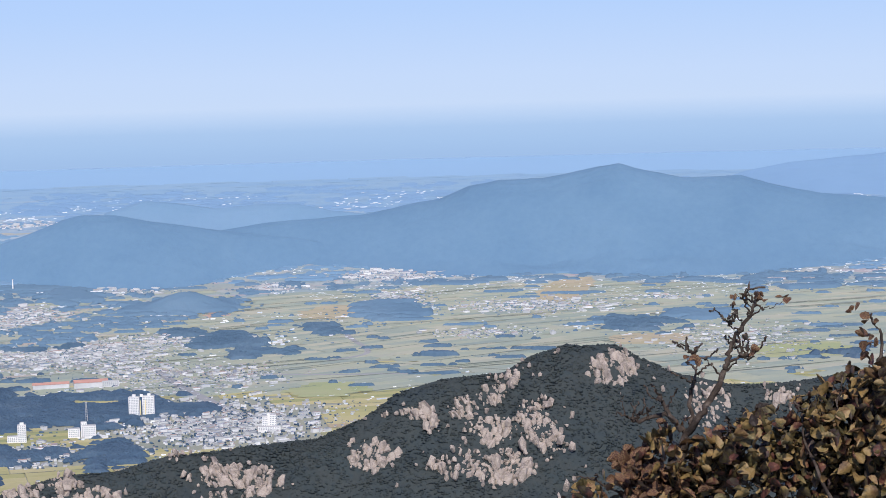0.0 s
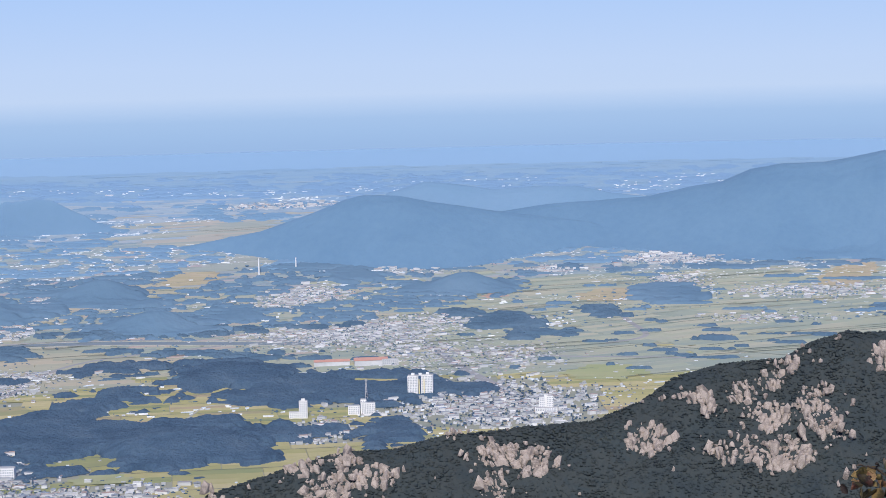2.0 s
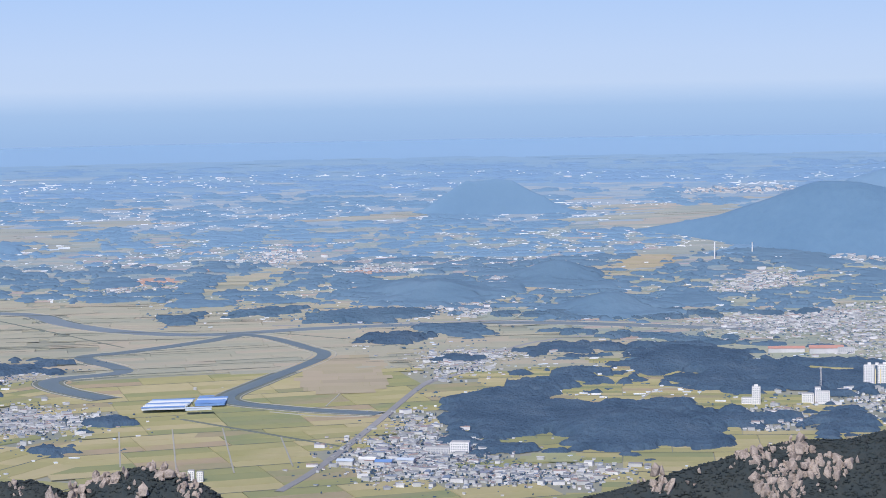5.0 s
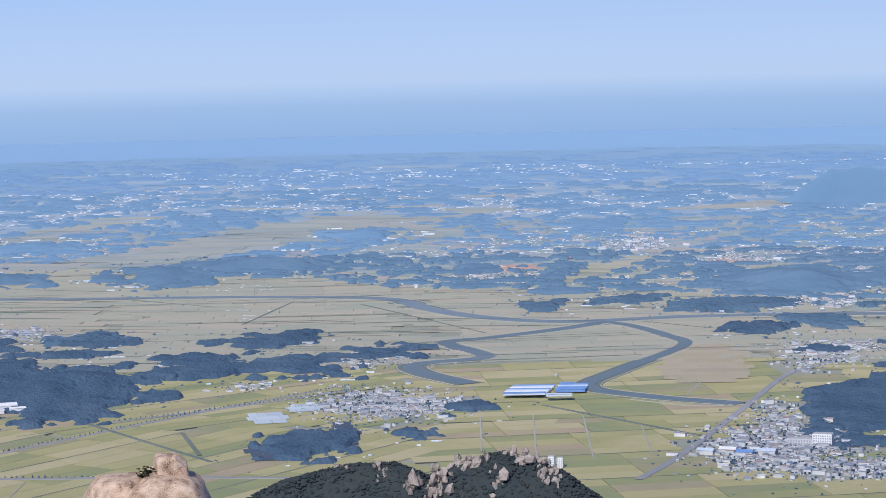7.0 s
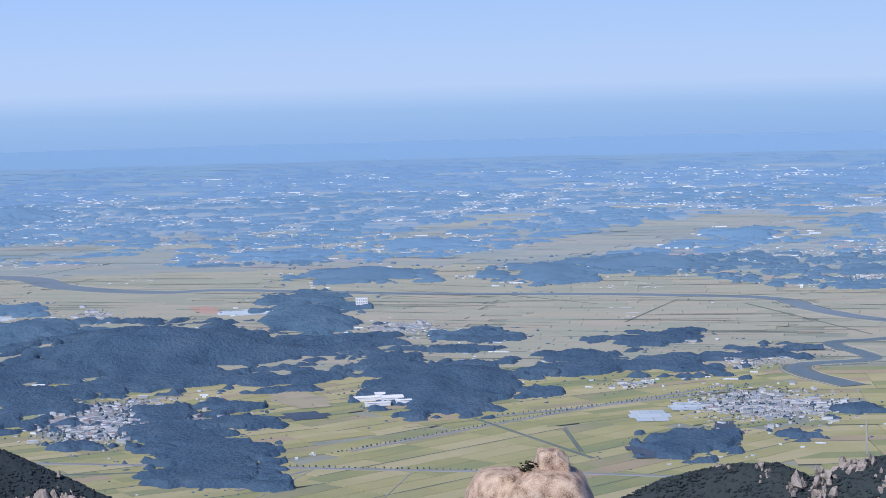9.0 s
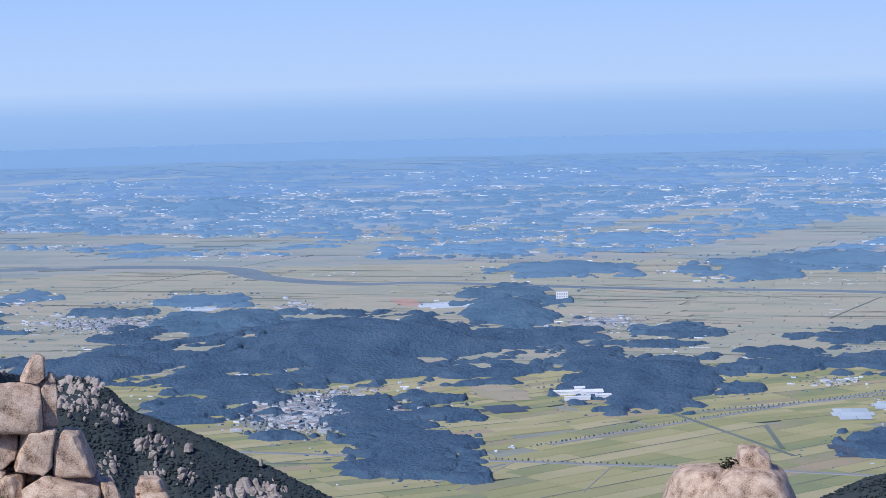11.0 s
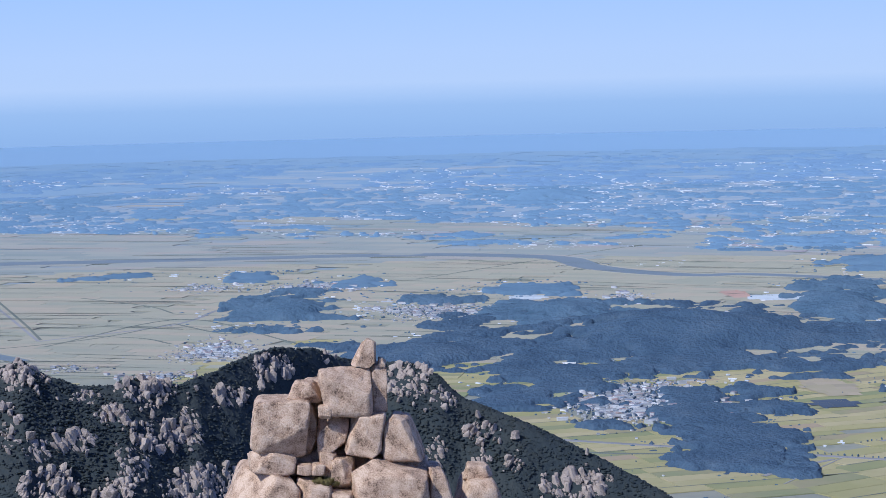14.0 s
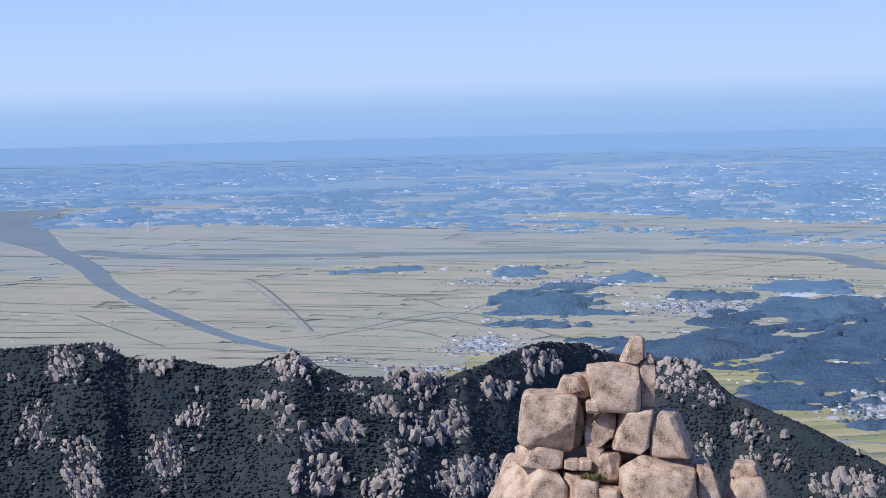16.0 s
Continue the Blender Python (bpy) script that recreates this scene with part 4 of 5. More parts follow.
def plot(x, y, hw, hd, mat, label, lift=1.2):
    """A patch of one crop: strips of uneven length side by side."""
    rng = np.random.RandomState(abs(x) + abs(y))
    r = math.hypot(x, y)
    turn = bearing(x, y) * 0.3
    ca, sa = math.cos(turn), math.sin(turn)
    n = int(np.clip(hd / 14, 3, 12))
    V, F = [], []
    for i in range(n):
        q = -1 + 2 * (i + 0.5) / n
        half = hw * (1 - 0.5 * q * q) * rng.uniform(0.75, 1.05)
        cuts = np.sort(np.append(rng.uniform(-half, half, 2), (-half, half)))
        for a, b in zip(cuts[:-1], cuts[1:]):
            k = len(V)
            for u, v in ((a + 0.2, -0.495), (b - 0.2, -0.495), (b - 0.2, 0.495), (a + 0.2, 0.495)):
                v = q * hd + v * 2 * hd / n
                u, v = u * ca - v * sa, u * sa + v * ca
                V.append((x + u * y / r + v * x / r, y - u * x / r + v * y / r, lift))
            F.append((k, k + 1, k + 2, k + 3))
    V = np.array(V)
    V[:, 2] += plain(V[:, 0], V[:, 1])
    thing("crop_plot", mesh("crop_plot", draw_in(V), F, mat, uv=V[:, :2] / 1000), label, "field", kind="structure")


PLOTS = ((SHADE, "dark shade-net plot beside the village", [(-195, 2997, 53, 65), (-112, 3122, 25, 113), (-746, 3283, 38, 38)]),
         (VINYL, "pale vinyl tunnels in rows", [(-229, 3287, 35, 52), (-180, 3379, 34, 39), (-1156, 4733, 85, 57), (-1190, 4715, 73, 57), (-1961, 3609, 46, 81), (-1726, 4613, 43, 58)]),
         (TAN, "harvested straw-coloured plots", [(-795, 3454, 44, 103), (-144, 3868, 24, 51), (475, 3779, 90, 240), (1523, 5696, 89, 201), (2251, 4690, 85, 156), (2946, 4796, 68, 336), (2500, 3752, 102, 98)]),
         (RED, "freshly tilled reddish soil", [(-1294, 4754, 30, 70), (240, 5579, 63, 90), (413, 5892, 36, 84), (789, 5628, 78, 62), (-1298, 4764, 31, 70), (2023, 4837, 33, 66)]),
         (GREEN, "bright green crop plots", [(1080, 3537, 24, 59), (640, 2882, 44, 34), (736, 3139, 20, 60), (1660, 3491, 77, 94), (-1203, 3278, 52, 82), (2613, 3403, 97, 124)]))
for mat, label, spots in PLOTS:
    for spot in spots:
        plot(*spot, mat, label)


# ---- villages ----
TOWNS_A = [(1372, 3194, 157, 198), (1539, 3836, 124, 239), (1411, 4220, 123, 181), (1575, 4318, 81, 193), (3157, 5599, 193, 139), (2302, 4067, 94, 74), (2804, 5444, 123, 126), (3021, 4457, 81, 56), (1673, 5115, 81, 195), (2133, 5656, 91, 158), (2626, 3639, 135, 233), (2687, 4502, 158, 146), (455, 2944, 82, 167), (606, 2765, 113, 73), (749, 3954, 91, 70), (1400, 4283, 135, 108), (1361, 3329, 180, 212), (1556, 4966, 78, 143), (814, 4729, 60, 78), (1040, 5277, 27, 125), (2714, 8704, 206, 160), (-42, 3374, 93, 132), (-251, 4202, 53, 60), (-96, 3896, 68, 66)]
TOWNS_B = [(486, 2950, 82, 168), (681, 3833, 59, 139), (-282, 3619, 36, 44), (143, 5382, 94, 56), (-1016, 3245, 102, 162), (-84, 3407, 77, 134), (-791, 4423, 56, 68), (-1052, 3243, 77, 162), (-1848, 4331, 106, 117), (-2292, 4685, 65, 92), (-1980, 3645, 62, 116), (-2108, 3343, 40, 38), (-1901, 3302, 57, 49), (-1963, 3557, 61, 56), (-2546, 4674, 80, 68), (-2298, 4745, 79, 94), (-1792, 4283, 81, 114)]
TOWNS_C = [(1334, 3203, 85, 180), (1508, 4050, 62, 279), (1022, 3126, 47, 108), (1716, 4374, 79, 138), (1620, 3769, 58, 126), (2506, 4859, 64, 223), (2830, 5530, 97, 192), (2411, 5384, 46, 130), (2105, 6198, 68, 128), (456, 2933, 73, 121), (560, 2773, 73, 60), (508, 3221, 30, 106), (882, 4738, 44, 145), (1029, 5219, 28, 155), (815, 5659, 67, 114), (596, 6217, 73, 243), (-1057, 3214, 56, 112), (-800, 4405, 57, 98), (-1043, 3402, 23, 62), (-1513, 4652, 43, 88)]


def house_block(V, F, M, x, y, z, turn, w, d, h, gable):
    """Walls and a roof with eaves, added to lists."""
    c, s = math.cos(turn), math.sin(turn)
    k = len(V)
    at = lambda u, v, up: (x + u * c - v * s, y + u * s + v * c, z + up)
    for up in (-2, h):
        V += [at(-w, -d, up), at(w, -d, up), at(w, d, up), at(-w, d, up)]
    F += [(k, k + 1, k + 5, k + 4), (k + 1, k + 2, k + 6, k + 5), (k + 2, k + 3, k + 7, k + 6), (k + 3, k, k + 4, k + 7)]
    M += [0, 0, 0, 0]
    k = len(V)
    o = 0.5
    V += [at(-w - o, -d - o, h), at(w + o, -d - o, h), at(w + o, 0, h + gable), at(-w - o, 0, h + gable), at(w + o, d + o, h), at(-w - o, d + o, h)]
    F += [(k, k + 1, k + 2, k + 3), (k + 3, k + 2, k + 4, k + 5), (k, k + 3, k + 5, k), (k + 1, k + 4, k + 2, k + 1)][:2]
    M += [1, 1]


def villages():
    for i, (x, y, hw, hd) in enumerate(TOWNS_A + TOWNS_B + TOWNS_C):
        rng = np.random.RandomState(300 + i)
        r = math.hypot(x, y)
        big = max(0.68, r / 6400)
        V, F, M, P = [], [], [], []
        bearing = rng.uniform(-0.5, 0.5)
        for _ in range(int(np.clip(hw * hd / (40 * big * big), 24, 800))):
            u, v = rng.normal(0, 0.62, 2)
            px, py = x + u * hw * y / r + v * hd * x / r, y - u * hw * x / r + v * hd * y / r
            if rng.rand() < 0.5:
                P.append((px, py, float(plain(np.array(px), np.array(py))) - 1))
                continue
            kind = rng.rand()
            w, d, h = rng.uniform(2.2, 4.6), rng.uniform(1.9, 3.2), rng.uniform(2.2, 3.4)
            if kind > 0.88:
                w, d, h = rng.uniform(6, 13), rng.uniform(4, 7), rng.uniform(4, 8)
            house_block(V, F, M, px, py, float(plain(np.array(px), np.array(py))), bearing + rng.normal(0, 0.15) + (1.57 if rng.rand() < 0.4 else 0), w * big, d * big, h * big, rng.uniform(0.3, 1.6) * big)
        thing("village", mesh("village", draw_in(np.array(V)), F, [WALL, ROOF], M), "close cluster of pale low houses", "village", kind="stuff")
        if P:
            P = np.array(P)
            cv, cf = crowns(P, rng.uniform(1.6, 4, len(P)) * big, rng.uniform(3, 5.5, len(P)) * big, rng)
            # These crowns share the haze-tinted canopy colours of the woods around.
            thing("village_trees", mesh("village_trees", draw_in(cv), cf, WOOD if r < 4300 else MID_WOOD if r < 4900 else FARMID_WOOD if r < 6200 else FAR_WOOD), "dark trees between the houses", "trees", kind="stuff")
    rng = np.random.RandomState(77)
    V, F, M = [], [], []
    for _ in range(34000):
        a, dep = rng.uniform(-46, 45), rng.uniform(2.7, 9.0) if rng.rand() < 0.25 else rng.uniform(2.7, 5.8)
        r = EYE / math.tan(math.radians(dep))
        x, y = r * math.sin(math.radians(a)), r * math.cos(math.radians(a))
        if N3.fbm(np.array(x / 420), np.array(y / 420), 4) < (0.0 if land_use(x, y) > 0 else 0.08 if a > 19 else 0.17) or near_river(x, y):
            continue
        big = max(0.8, r / 6500)
        long = rng.uniform(6, 16) if rng.rand() < 0.1 else rng.uniform(1.2, 4.2)
        house_block(V, F, M, x, y, float(plain(np.array(x), np.array(y))), rng.uniform(-0.3, 0.3), long * big, rng.uniform(1.5, 3.6) * big, rng.uniform(0.9, 2.2) * big, 0.5 * big)
    for x, y, hw, hd in WOODS_A + WOODS_B + WOODS_C + WOODS_D:
        r = math.hypot(x, y)
        for _ in range(int(min(45, 8 + hw * hd / 600))):
            t, q = rng.uniform(0, 6.283), rng.uniform(0.85, 1.7)
            u, v = math.cos(t) * q * (hw + 20), math.sin(t) * q * (hd + 30)
            px, py = x + u * y / r + v * x / r, y - u * x / r + v * y / r
            if N3.fbm(np.array(px / 120), np.array(py / 120), 3) < 0.03 or near_river(px, py, 70):
                continue
            house_block(V, F, M, px, py, float(plain(np.array(px), np.array(py))), rng.uniform(-0.4, 0.4), (rng.uniform(6, 12) if rng.rand() < 0.15 else rng.uniform(1.6, 4.5)) * r / 4200, rng.uniform(1.6, 3.6) * r / 4200, rng.uniform(1.5, 2.6) * r / 4200, 0.6)
    thing("farmsteads", mesh("farmsteads", draw_in(np.array(V)), F, [SHEET, SHEET], M), "pale farm buildings and greenhouses scattered over the plain", "village", kind="stuff")


TOWN_C = np.array(TOWNS_A + TOWNS_B + TOWNS_C, float)
TOWN_U = TOWN_C[:, 1::-1] * np.array((1, -1)) / np.hypot(TOWN_C[:, 0], TOWN_C[:, 1])[:, None]
COURSES = [smooth_line(line) for line in (RIVER, INLET, TRIB_W, TRIB_E)]
fields("rice_fields", "yellow-green rice parcels between low banks", 2450, 3900, 640, 120, 34, PADDY, 0.4, 5, gap=1.6)
# Field material changes with distance, since the haze sits in its colour.
patchwork("hazed_rice_fields", "pale straw-coloured rice parcels", 3860, 5900, 620, 155, 40, MIDFIELD, 1.0, 8, -1, east=False)
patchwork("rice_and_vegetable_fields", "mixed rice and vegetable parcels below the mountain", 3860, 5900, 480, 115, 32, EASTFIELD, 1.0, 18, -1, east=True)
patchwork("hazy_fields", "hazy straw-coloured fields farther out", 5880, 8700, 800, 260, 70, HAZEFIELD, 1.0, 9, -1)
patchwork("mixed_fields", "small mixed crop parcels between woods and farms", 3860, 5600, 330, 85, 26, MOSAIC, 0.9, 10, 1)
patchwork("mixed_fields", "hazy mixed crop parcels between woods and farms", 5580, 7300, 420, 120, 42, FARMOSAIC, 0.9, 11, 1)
patchwork("haze_blue_fields", "pale haze-tinted strips of far fields", 7250, 9800, 600, 230, 75, FARFIELD, 0.5, 12, 1)
patchwork("haze_blue_fields", "pale haze-tinted strips of far open fields", 8650, 11200, 700, 300, 120, FARFIELD, 0.6, 13, -1)
patchwork("faint_fields", "faint haze-blue strips of the farthest fields", 9500, 12800, 1000, 420, 160, VFARFIELD, 0.3, 14, 0, gap=0.0)
place_woods()
villages()


# ---- glowing backdrop of haze behind the plain ----
def backdrop():
    """A plain glowing ring, painted with blue haze and sky, that closes the view at the horizon."""
    m = bpy.data.materials.new("glowing_haze_and_sky")
    m.use_nodes = True
    n, l = m.node_tree.nodes, m.node_tree.links
    n.clear()
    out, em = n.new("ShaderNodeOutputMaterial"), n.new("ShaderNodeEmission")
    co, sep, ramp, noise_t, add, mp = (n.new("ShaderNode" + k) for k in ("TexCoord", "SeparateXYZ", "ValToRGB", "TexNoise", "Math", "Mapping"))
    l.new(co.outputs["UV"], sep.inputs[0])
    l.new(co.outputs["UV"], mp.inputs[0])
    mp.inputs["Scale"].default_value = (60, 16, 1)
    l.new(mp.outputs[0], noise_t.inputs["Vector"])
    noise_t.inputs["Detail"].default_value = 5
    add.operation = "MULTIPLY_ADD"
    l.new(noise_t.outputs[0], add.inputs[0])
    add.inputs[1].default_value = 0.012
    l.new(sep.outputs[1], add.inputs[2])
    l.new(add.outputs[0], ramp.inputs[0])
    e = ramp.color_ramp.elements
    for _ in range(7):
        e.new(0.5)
    # The ramp paints haze thinning into sky, given off as light.
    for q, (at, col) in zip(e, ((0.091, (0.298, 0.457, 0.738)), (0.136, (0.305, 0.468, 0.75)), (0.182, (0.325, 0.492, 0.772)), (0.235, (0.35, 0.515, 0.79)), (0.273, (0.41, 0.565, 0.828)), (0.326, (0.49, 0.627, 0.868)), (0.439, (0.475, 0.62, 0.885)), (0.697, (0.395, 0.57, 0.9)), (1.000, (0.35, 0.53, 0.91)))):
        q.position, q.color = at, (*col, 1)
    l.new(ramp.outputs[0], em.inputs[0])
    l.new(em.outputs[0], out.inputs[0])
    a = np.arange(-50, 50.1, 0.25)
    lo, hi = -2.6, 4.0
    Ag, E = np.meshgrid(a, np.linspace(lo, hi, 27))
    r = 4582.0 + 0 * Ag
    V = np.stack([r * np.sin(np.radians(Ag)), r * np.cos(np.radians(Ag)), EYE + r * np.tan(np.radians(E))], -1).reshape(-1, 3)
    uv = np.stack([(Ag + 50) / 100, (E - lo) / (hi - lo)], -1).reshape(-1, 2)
    thing("backdrop", mesh("backdrop", V, grid_faces(*Ag.shape), m, flat=False, uv=uv), "glowing backdrop of pale blue haze and sky at the horizon", "distance", kind="structure")


backdrop()


# ---- granite towers near the summit ----
def part(name, me, parent, label=""):
    ob = new(name, me)
    ob.parent = parent
    return tagged(ob, label)


def joint_block(head, foot, top, base, half_depth, worn, seed, n=22, rough=0.042):
    """A weathered joint block about its own middle. head, foot: centre across and width there; top, base: height and slope there; worn: low for round, high for sharp edges."""
    rng = np.random.RandomState(seed)
    b = bmesh.new()
    bmesh.ops.create_cube(b, size=2.0)
    bmesh.ops.subdivide_edges(b, edges=b.edges[:], cuts=n, use_grid_fill=True)
    v = np.array([q.co for q in b.verts])
    worn = worn * 1.7
    v = v / (np.abs(v) ** worn).sum(1)[:, None] ** (1 / worn) * 1.05
    for _ in range(10):  # spalled corners
        nrm = rng.normal(0, 1, 3)
        nrm /= np.linalg.norm(nrm)
        over = v @ nrm - rng.uniform(0.95, 1.45)
        v = v - np.clip(over, 0, None)[:, None] * nrm
    k = (v[:, 2] + 1) / 2
    x = foot[0] + (head[0] - foot[0]) * k + v[:, 0] * (foot[1] + (head[1] - foot[1]) * k) / 2
    z = base[0] + v[:, 0] * base[1] / 2 + k * (top[0] - base[0] + v[:, 0] * (top[1] - base[1]) / 2)
    p = np.stack([x, v[:, 1] * half_depth, z], -1)
    off, unit = rng.uniform(0, 50, 3), min(head[1] + foot[1], 2 * (top[0] - base[0]), 4.0) / 4
    out = v / np.linalg.norm(v, axis=1)[:, None]
    for q, at, d in zip(b.verts, p, out):
        w = Vector(at + off)
        k = noise.noise(w * (1.0 / unit)) + 0.5 * noise.noise(w * (2.6 / unit)) + 0.28 * noise.noise(w * (7 / unit)) - 0.9 * max(0.0, 0.06 - abs(noise.noise(w * (0.8 / unit)))) / 0.06 * 0.5
        q.co = Vector(at) + Vector(d) * float(k * rough * 2.2 * unit)
    me = bpy.data.meshes.new("boulder")
    b.to_mesh(me)
    b.free()
    me.materials.append(GRANITE)
    me.polygons.foreach_set("use_smooth", np.ones(len(me.polygons), bool))
    return me


def tower(name, label, bearing, dist, blocks, seed):
    """A pile of joint blocks. blocks: head centre and width, foot centre and width, top height against the eye and slope, base height and slope, depth, half depth, worn."""
    root = thing(name, None, label, "rock")
    c, s = math.cos(radians(bearing)), math.sin(radians(bearing))
    root.matrix_basis = pose(dist * s, dist * c, EYE - 27, 0, 0, -bearing)
    for i, (hx, hw, fx, fw, zt, st, zb, sb, y, hd, worn) in enumerate(blocks):
        mx, mz = (hx + fx) / 2, (zt + zb) / 2
        me = joint_block((hx - mx, hw), (fx - mx, fw), (zt - mz, st), (zb - mz, sb), hd, worn, seed + i)
        part("boulder", me, root).matrix_basis = pose(mx, y, mz + 27, 0, 0, 7 * math.sin(5.1 * i + seed) if hd < 4 else 0)
    return root


UPPER = [(0.04, 0.68, -0.37, 1.4, -15.93, -0.05, -17.52, -0.23, 0.3, 0.7, 6),
    (0.49, 0.87, 0.51, 0.78, -17.48, 0.25, -20.17, 0.05, 0.6, 0.9, 12),
    (0.75, 0.4, 0.71, 0.42, -17.07, -0.15, -17.6, 0.0, 0.2, 0.3, 4),
    (-1.47, 2.94, -1.24, 2.61, -17.58, 0.05, -20.21, -0.02, 0.0, 1.6, 5),
    (-3.77, 0.95, -3.73, 2.05, -18.2, -0.2, -19.37, -0.17, 0.0, 1.0, 4),
    (-2.6, 0.78, -2.57, 0.73, -19.5, 0.11, -20.26, -0.08, -1.2, 0.5, 5)]
MIDDLE = [(-5.06, 3.12, -5.47, 3.05, -19.27, -0.05, -22.3, -0.6, 0.0, 1.9, 6),
    (-5.75, 2.5, -5.88, 2.43, -22.15, -0.4, -23.41, -0.51, -0.3, 1.6, 9),
    (-2.21, 1.88, -2.4, 1.47, -20.29, 0.03, -22.34, -0.12, 0.3, 1.2, 14),
    (-0.12, 2.01, -0.47, 2.07, -20.24, 0.05, -22.54, -0.28, -0.1, 1.4, 12),
    (1.58, 1.23, 1.92, 2.25, -20.45, -0.3, -22.88, -0.15, 0.1, 1.5, 7),
    (-3.42, 0.65, -3.6, 0.8, -19.75, -0.5, -22.5, 0.2, 0.9, 0.9, 8),
    (-3.91, 0.82, -3.93, 0.84, -22.93, 0.01, -23.55, -0.1, -1.2, 0.5, 6),
    (-3.09, 0.73, -3.12, 0.69, -22.91, -0.03, -23.54, -0.03, -1.2, 0.5, 6)]
LOWER = [(-2.52, 1.07, -2.52, 0.75, -22.37, -0.14, -24.1, -0.2, -0.3, 0.8, 10),
    (-1.6, 1.06, -1.66, 1.15, -22.71, -0.07, -24.4, -0.2, -0.4, 1.2, 12),
    (1.07, 4.11, 1.17, 4.37, -22.88, -0.35, -26.5, -0.2, -0.1, 2.4, 9),
    (3.6, 0.9, 4.1, 1.8, -23.5, -0.2, -27.2, 0.0, 0.3, 1.9, 6),
    (-5.96, 3.08, -7.05, 5.1, -23.46, -0.63, -28.1, -0.2, 0.0, 2.6, 7),
    (-3.35, 1.98, -3.36, 2.12, -23.95, -0.4, -28.2, 0.0, -0.6, 2.2, 10),
    (-1.65, 1.3, -1.62, 1.25, -24.5, -0.2, -28.3, 0.0, -0.7, 2.2, 10),
    (1.15, 4.3, 1.5, 5.0, -25.4, -0.4, -29.5, 0.0, -0.9, 2.2, 9)]
BACKING = [(-2.2, 3.2, -2.2, 7.0, -18.6, 0, -25.0, 0, 2.4, 1.0, 10), (-2.2, 8.0, -2.2, 11.0, -22.6, 0, -30.0, 0, 2.3, 1.6, 10), (-2.2, 13.0, -2.2, 19.0, -27.2, 0, -80.0, 0, 1.0, 7.5, 12)]
tower("rock_tower", "tall pile of fractured pink granite blocks", -24.6, 130, UPPER + MIDDLE + LOWER + BACKING, 500)
tower("rock_dome", "rounded pink granite outcrop with a worn cap", -24.6, 132, [
    (6.2, 1.9, 6.1, 4.6, -24.55, 0.0, -30.0, 0, 0.0, 2.2, 4), (6.25, 1.2, 6.25, 1.75, -23.75, -0.1, -24.62, 0, -0.1, 0.9, 5), (6.1, 4.4, 6.1, 8.0, -29.0, 0, -80.0, 0, 0.5, 4.0, 8)], 560)
tower("rock_dome", "rounded granite dome crowned by a knob and a small pine", -6.9, 150, [
    (1.05, 1.8, 1.1, 2.3, -25.85, -0.1, -27.5, -0.15, 0.0, 1.2, 4), (-2.3, 3.6, -3.0, 6.2, -27.3, 0.25, -33.0, 0, 0.0, 2.6, 3.2), (0.7, 4.4, 1.2, 7.4, -27.1, -0.5, -33.0, 0, -0.2, 3.2, 3.2),
    (-0.8, 2.4, -0.9, 3.6, -27.55, 0.2, -31.0, 0, -1.6, 1.5, 4), (-0.3, 9.0, -0.3, 14.0, -32.0, 0, -90.0, 0, 0.5, 6.0, 8)], 580)


NEEDLES = material("pine_needles", [(0.018, 0.03, 0.014), (0.04, 0.055, 0.022), (0.06, 0.075, 0.03)], 4, 0.8, island=0.4, bump=0.4, depth=0.05)
GRASS = material("dry_grass", [(0.10, 0.09, 0.03), (0.19, 0.16, 0.06), (0.25, 0.21, 0.09)], 6, 0.9, island=0.5, bump=0.0)
DRYBARK = material("pine_bark", [(0.05, 0.035, 0.028), (0.11, 0.08, 0.06)], 9, 0.9, bump=0.5, depth=0.02)


def tufts(name, places, size, tall, mat, parent, seed, blades=14):
    """Sprays of thin blades at the given places."""
    rng = np.random.RandomState(seed)
    V, F = [], []
    for p in places:
        for _ in range(blades):
            t, lean, h = rng.uniform(0, 6.283), rng.uniform(0.1, 1.0), tall * rng.uniform(0.5, 1.1)
            dx, dy = math.cos(t) * lean * size, math.sin(t) * lean * size
            k, w = len(V), size * 0.09
            V += [(p[0] - w, p[1], p[2]), (p[0] + w, p[1] + w, p[2]), (p[0] + dx * 0.6 + w, p[1] + dy * 0.6, p[2] + h * 0.7), (p[0] + dx, p[1] + dy, p[2] + h)]
            F.append((k, k + 1, k + 2, k + 3))
    return tagged(part(name, mesh(name, np.array(V), F, mat), parent), kind="stuff")


def small_pine(bearing, dist, x, z, tall, seed):
    """A stunted pine: a bent trunk with flat sprays of needles."""
    root = thing("pine_tree", None, "stunted dark green pine growing on the granite", "tree")
    c, s = math.cos(radians(bearing)), math.sin(radians(bearing))
    root.matrix_basis = pose(dist * s + x * c, dist * c - x * s, EYE + z, 0, 0, -bearing)
    rng = np.random.RandomState(seed)
    V, F = [], []
    for i in range(6):
        for j in range(6):
            a, q = j * 1.047, 0.07 * (1 - i / 7)
            V.append((-0.12 * i * tall * 0.4 + q * math.cos(a), q * math.sin(a), i / 5 * tall * 0.8))
    F = [(i * 6 + j, i * 6 + (j + 1) % 6, i * 6 + 6 + (j + 1) % 6, i * 6 + 6 + j) for i in range(5) for j in range(6)]
    part("trunk", mesh("trunk", np.array(V), F, DRYBARK, flat=False), root)
    spots = [(rng.normal(-0.25, 0.45) * tall, rng.normal(0, 0.3) * tall, rng.uniform(0.25, 1.0) * tall) for _ in range(46)]
    tufts("needles", spots, 0.30 * tall, 0.16 * tall, NEEDLES, root, seed + 1, 26)


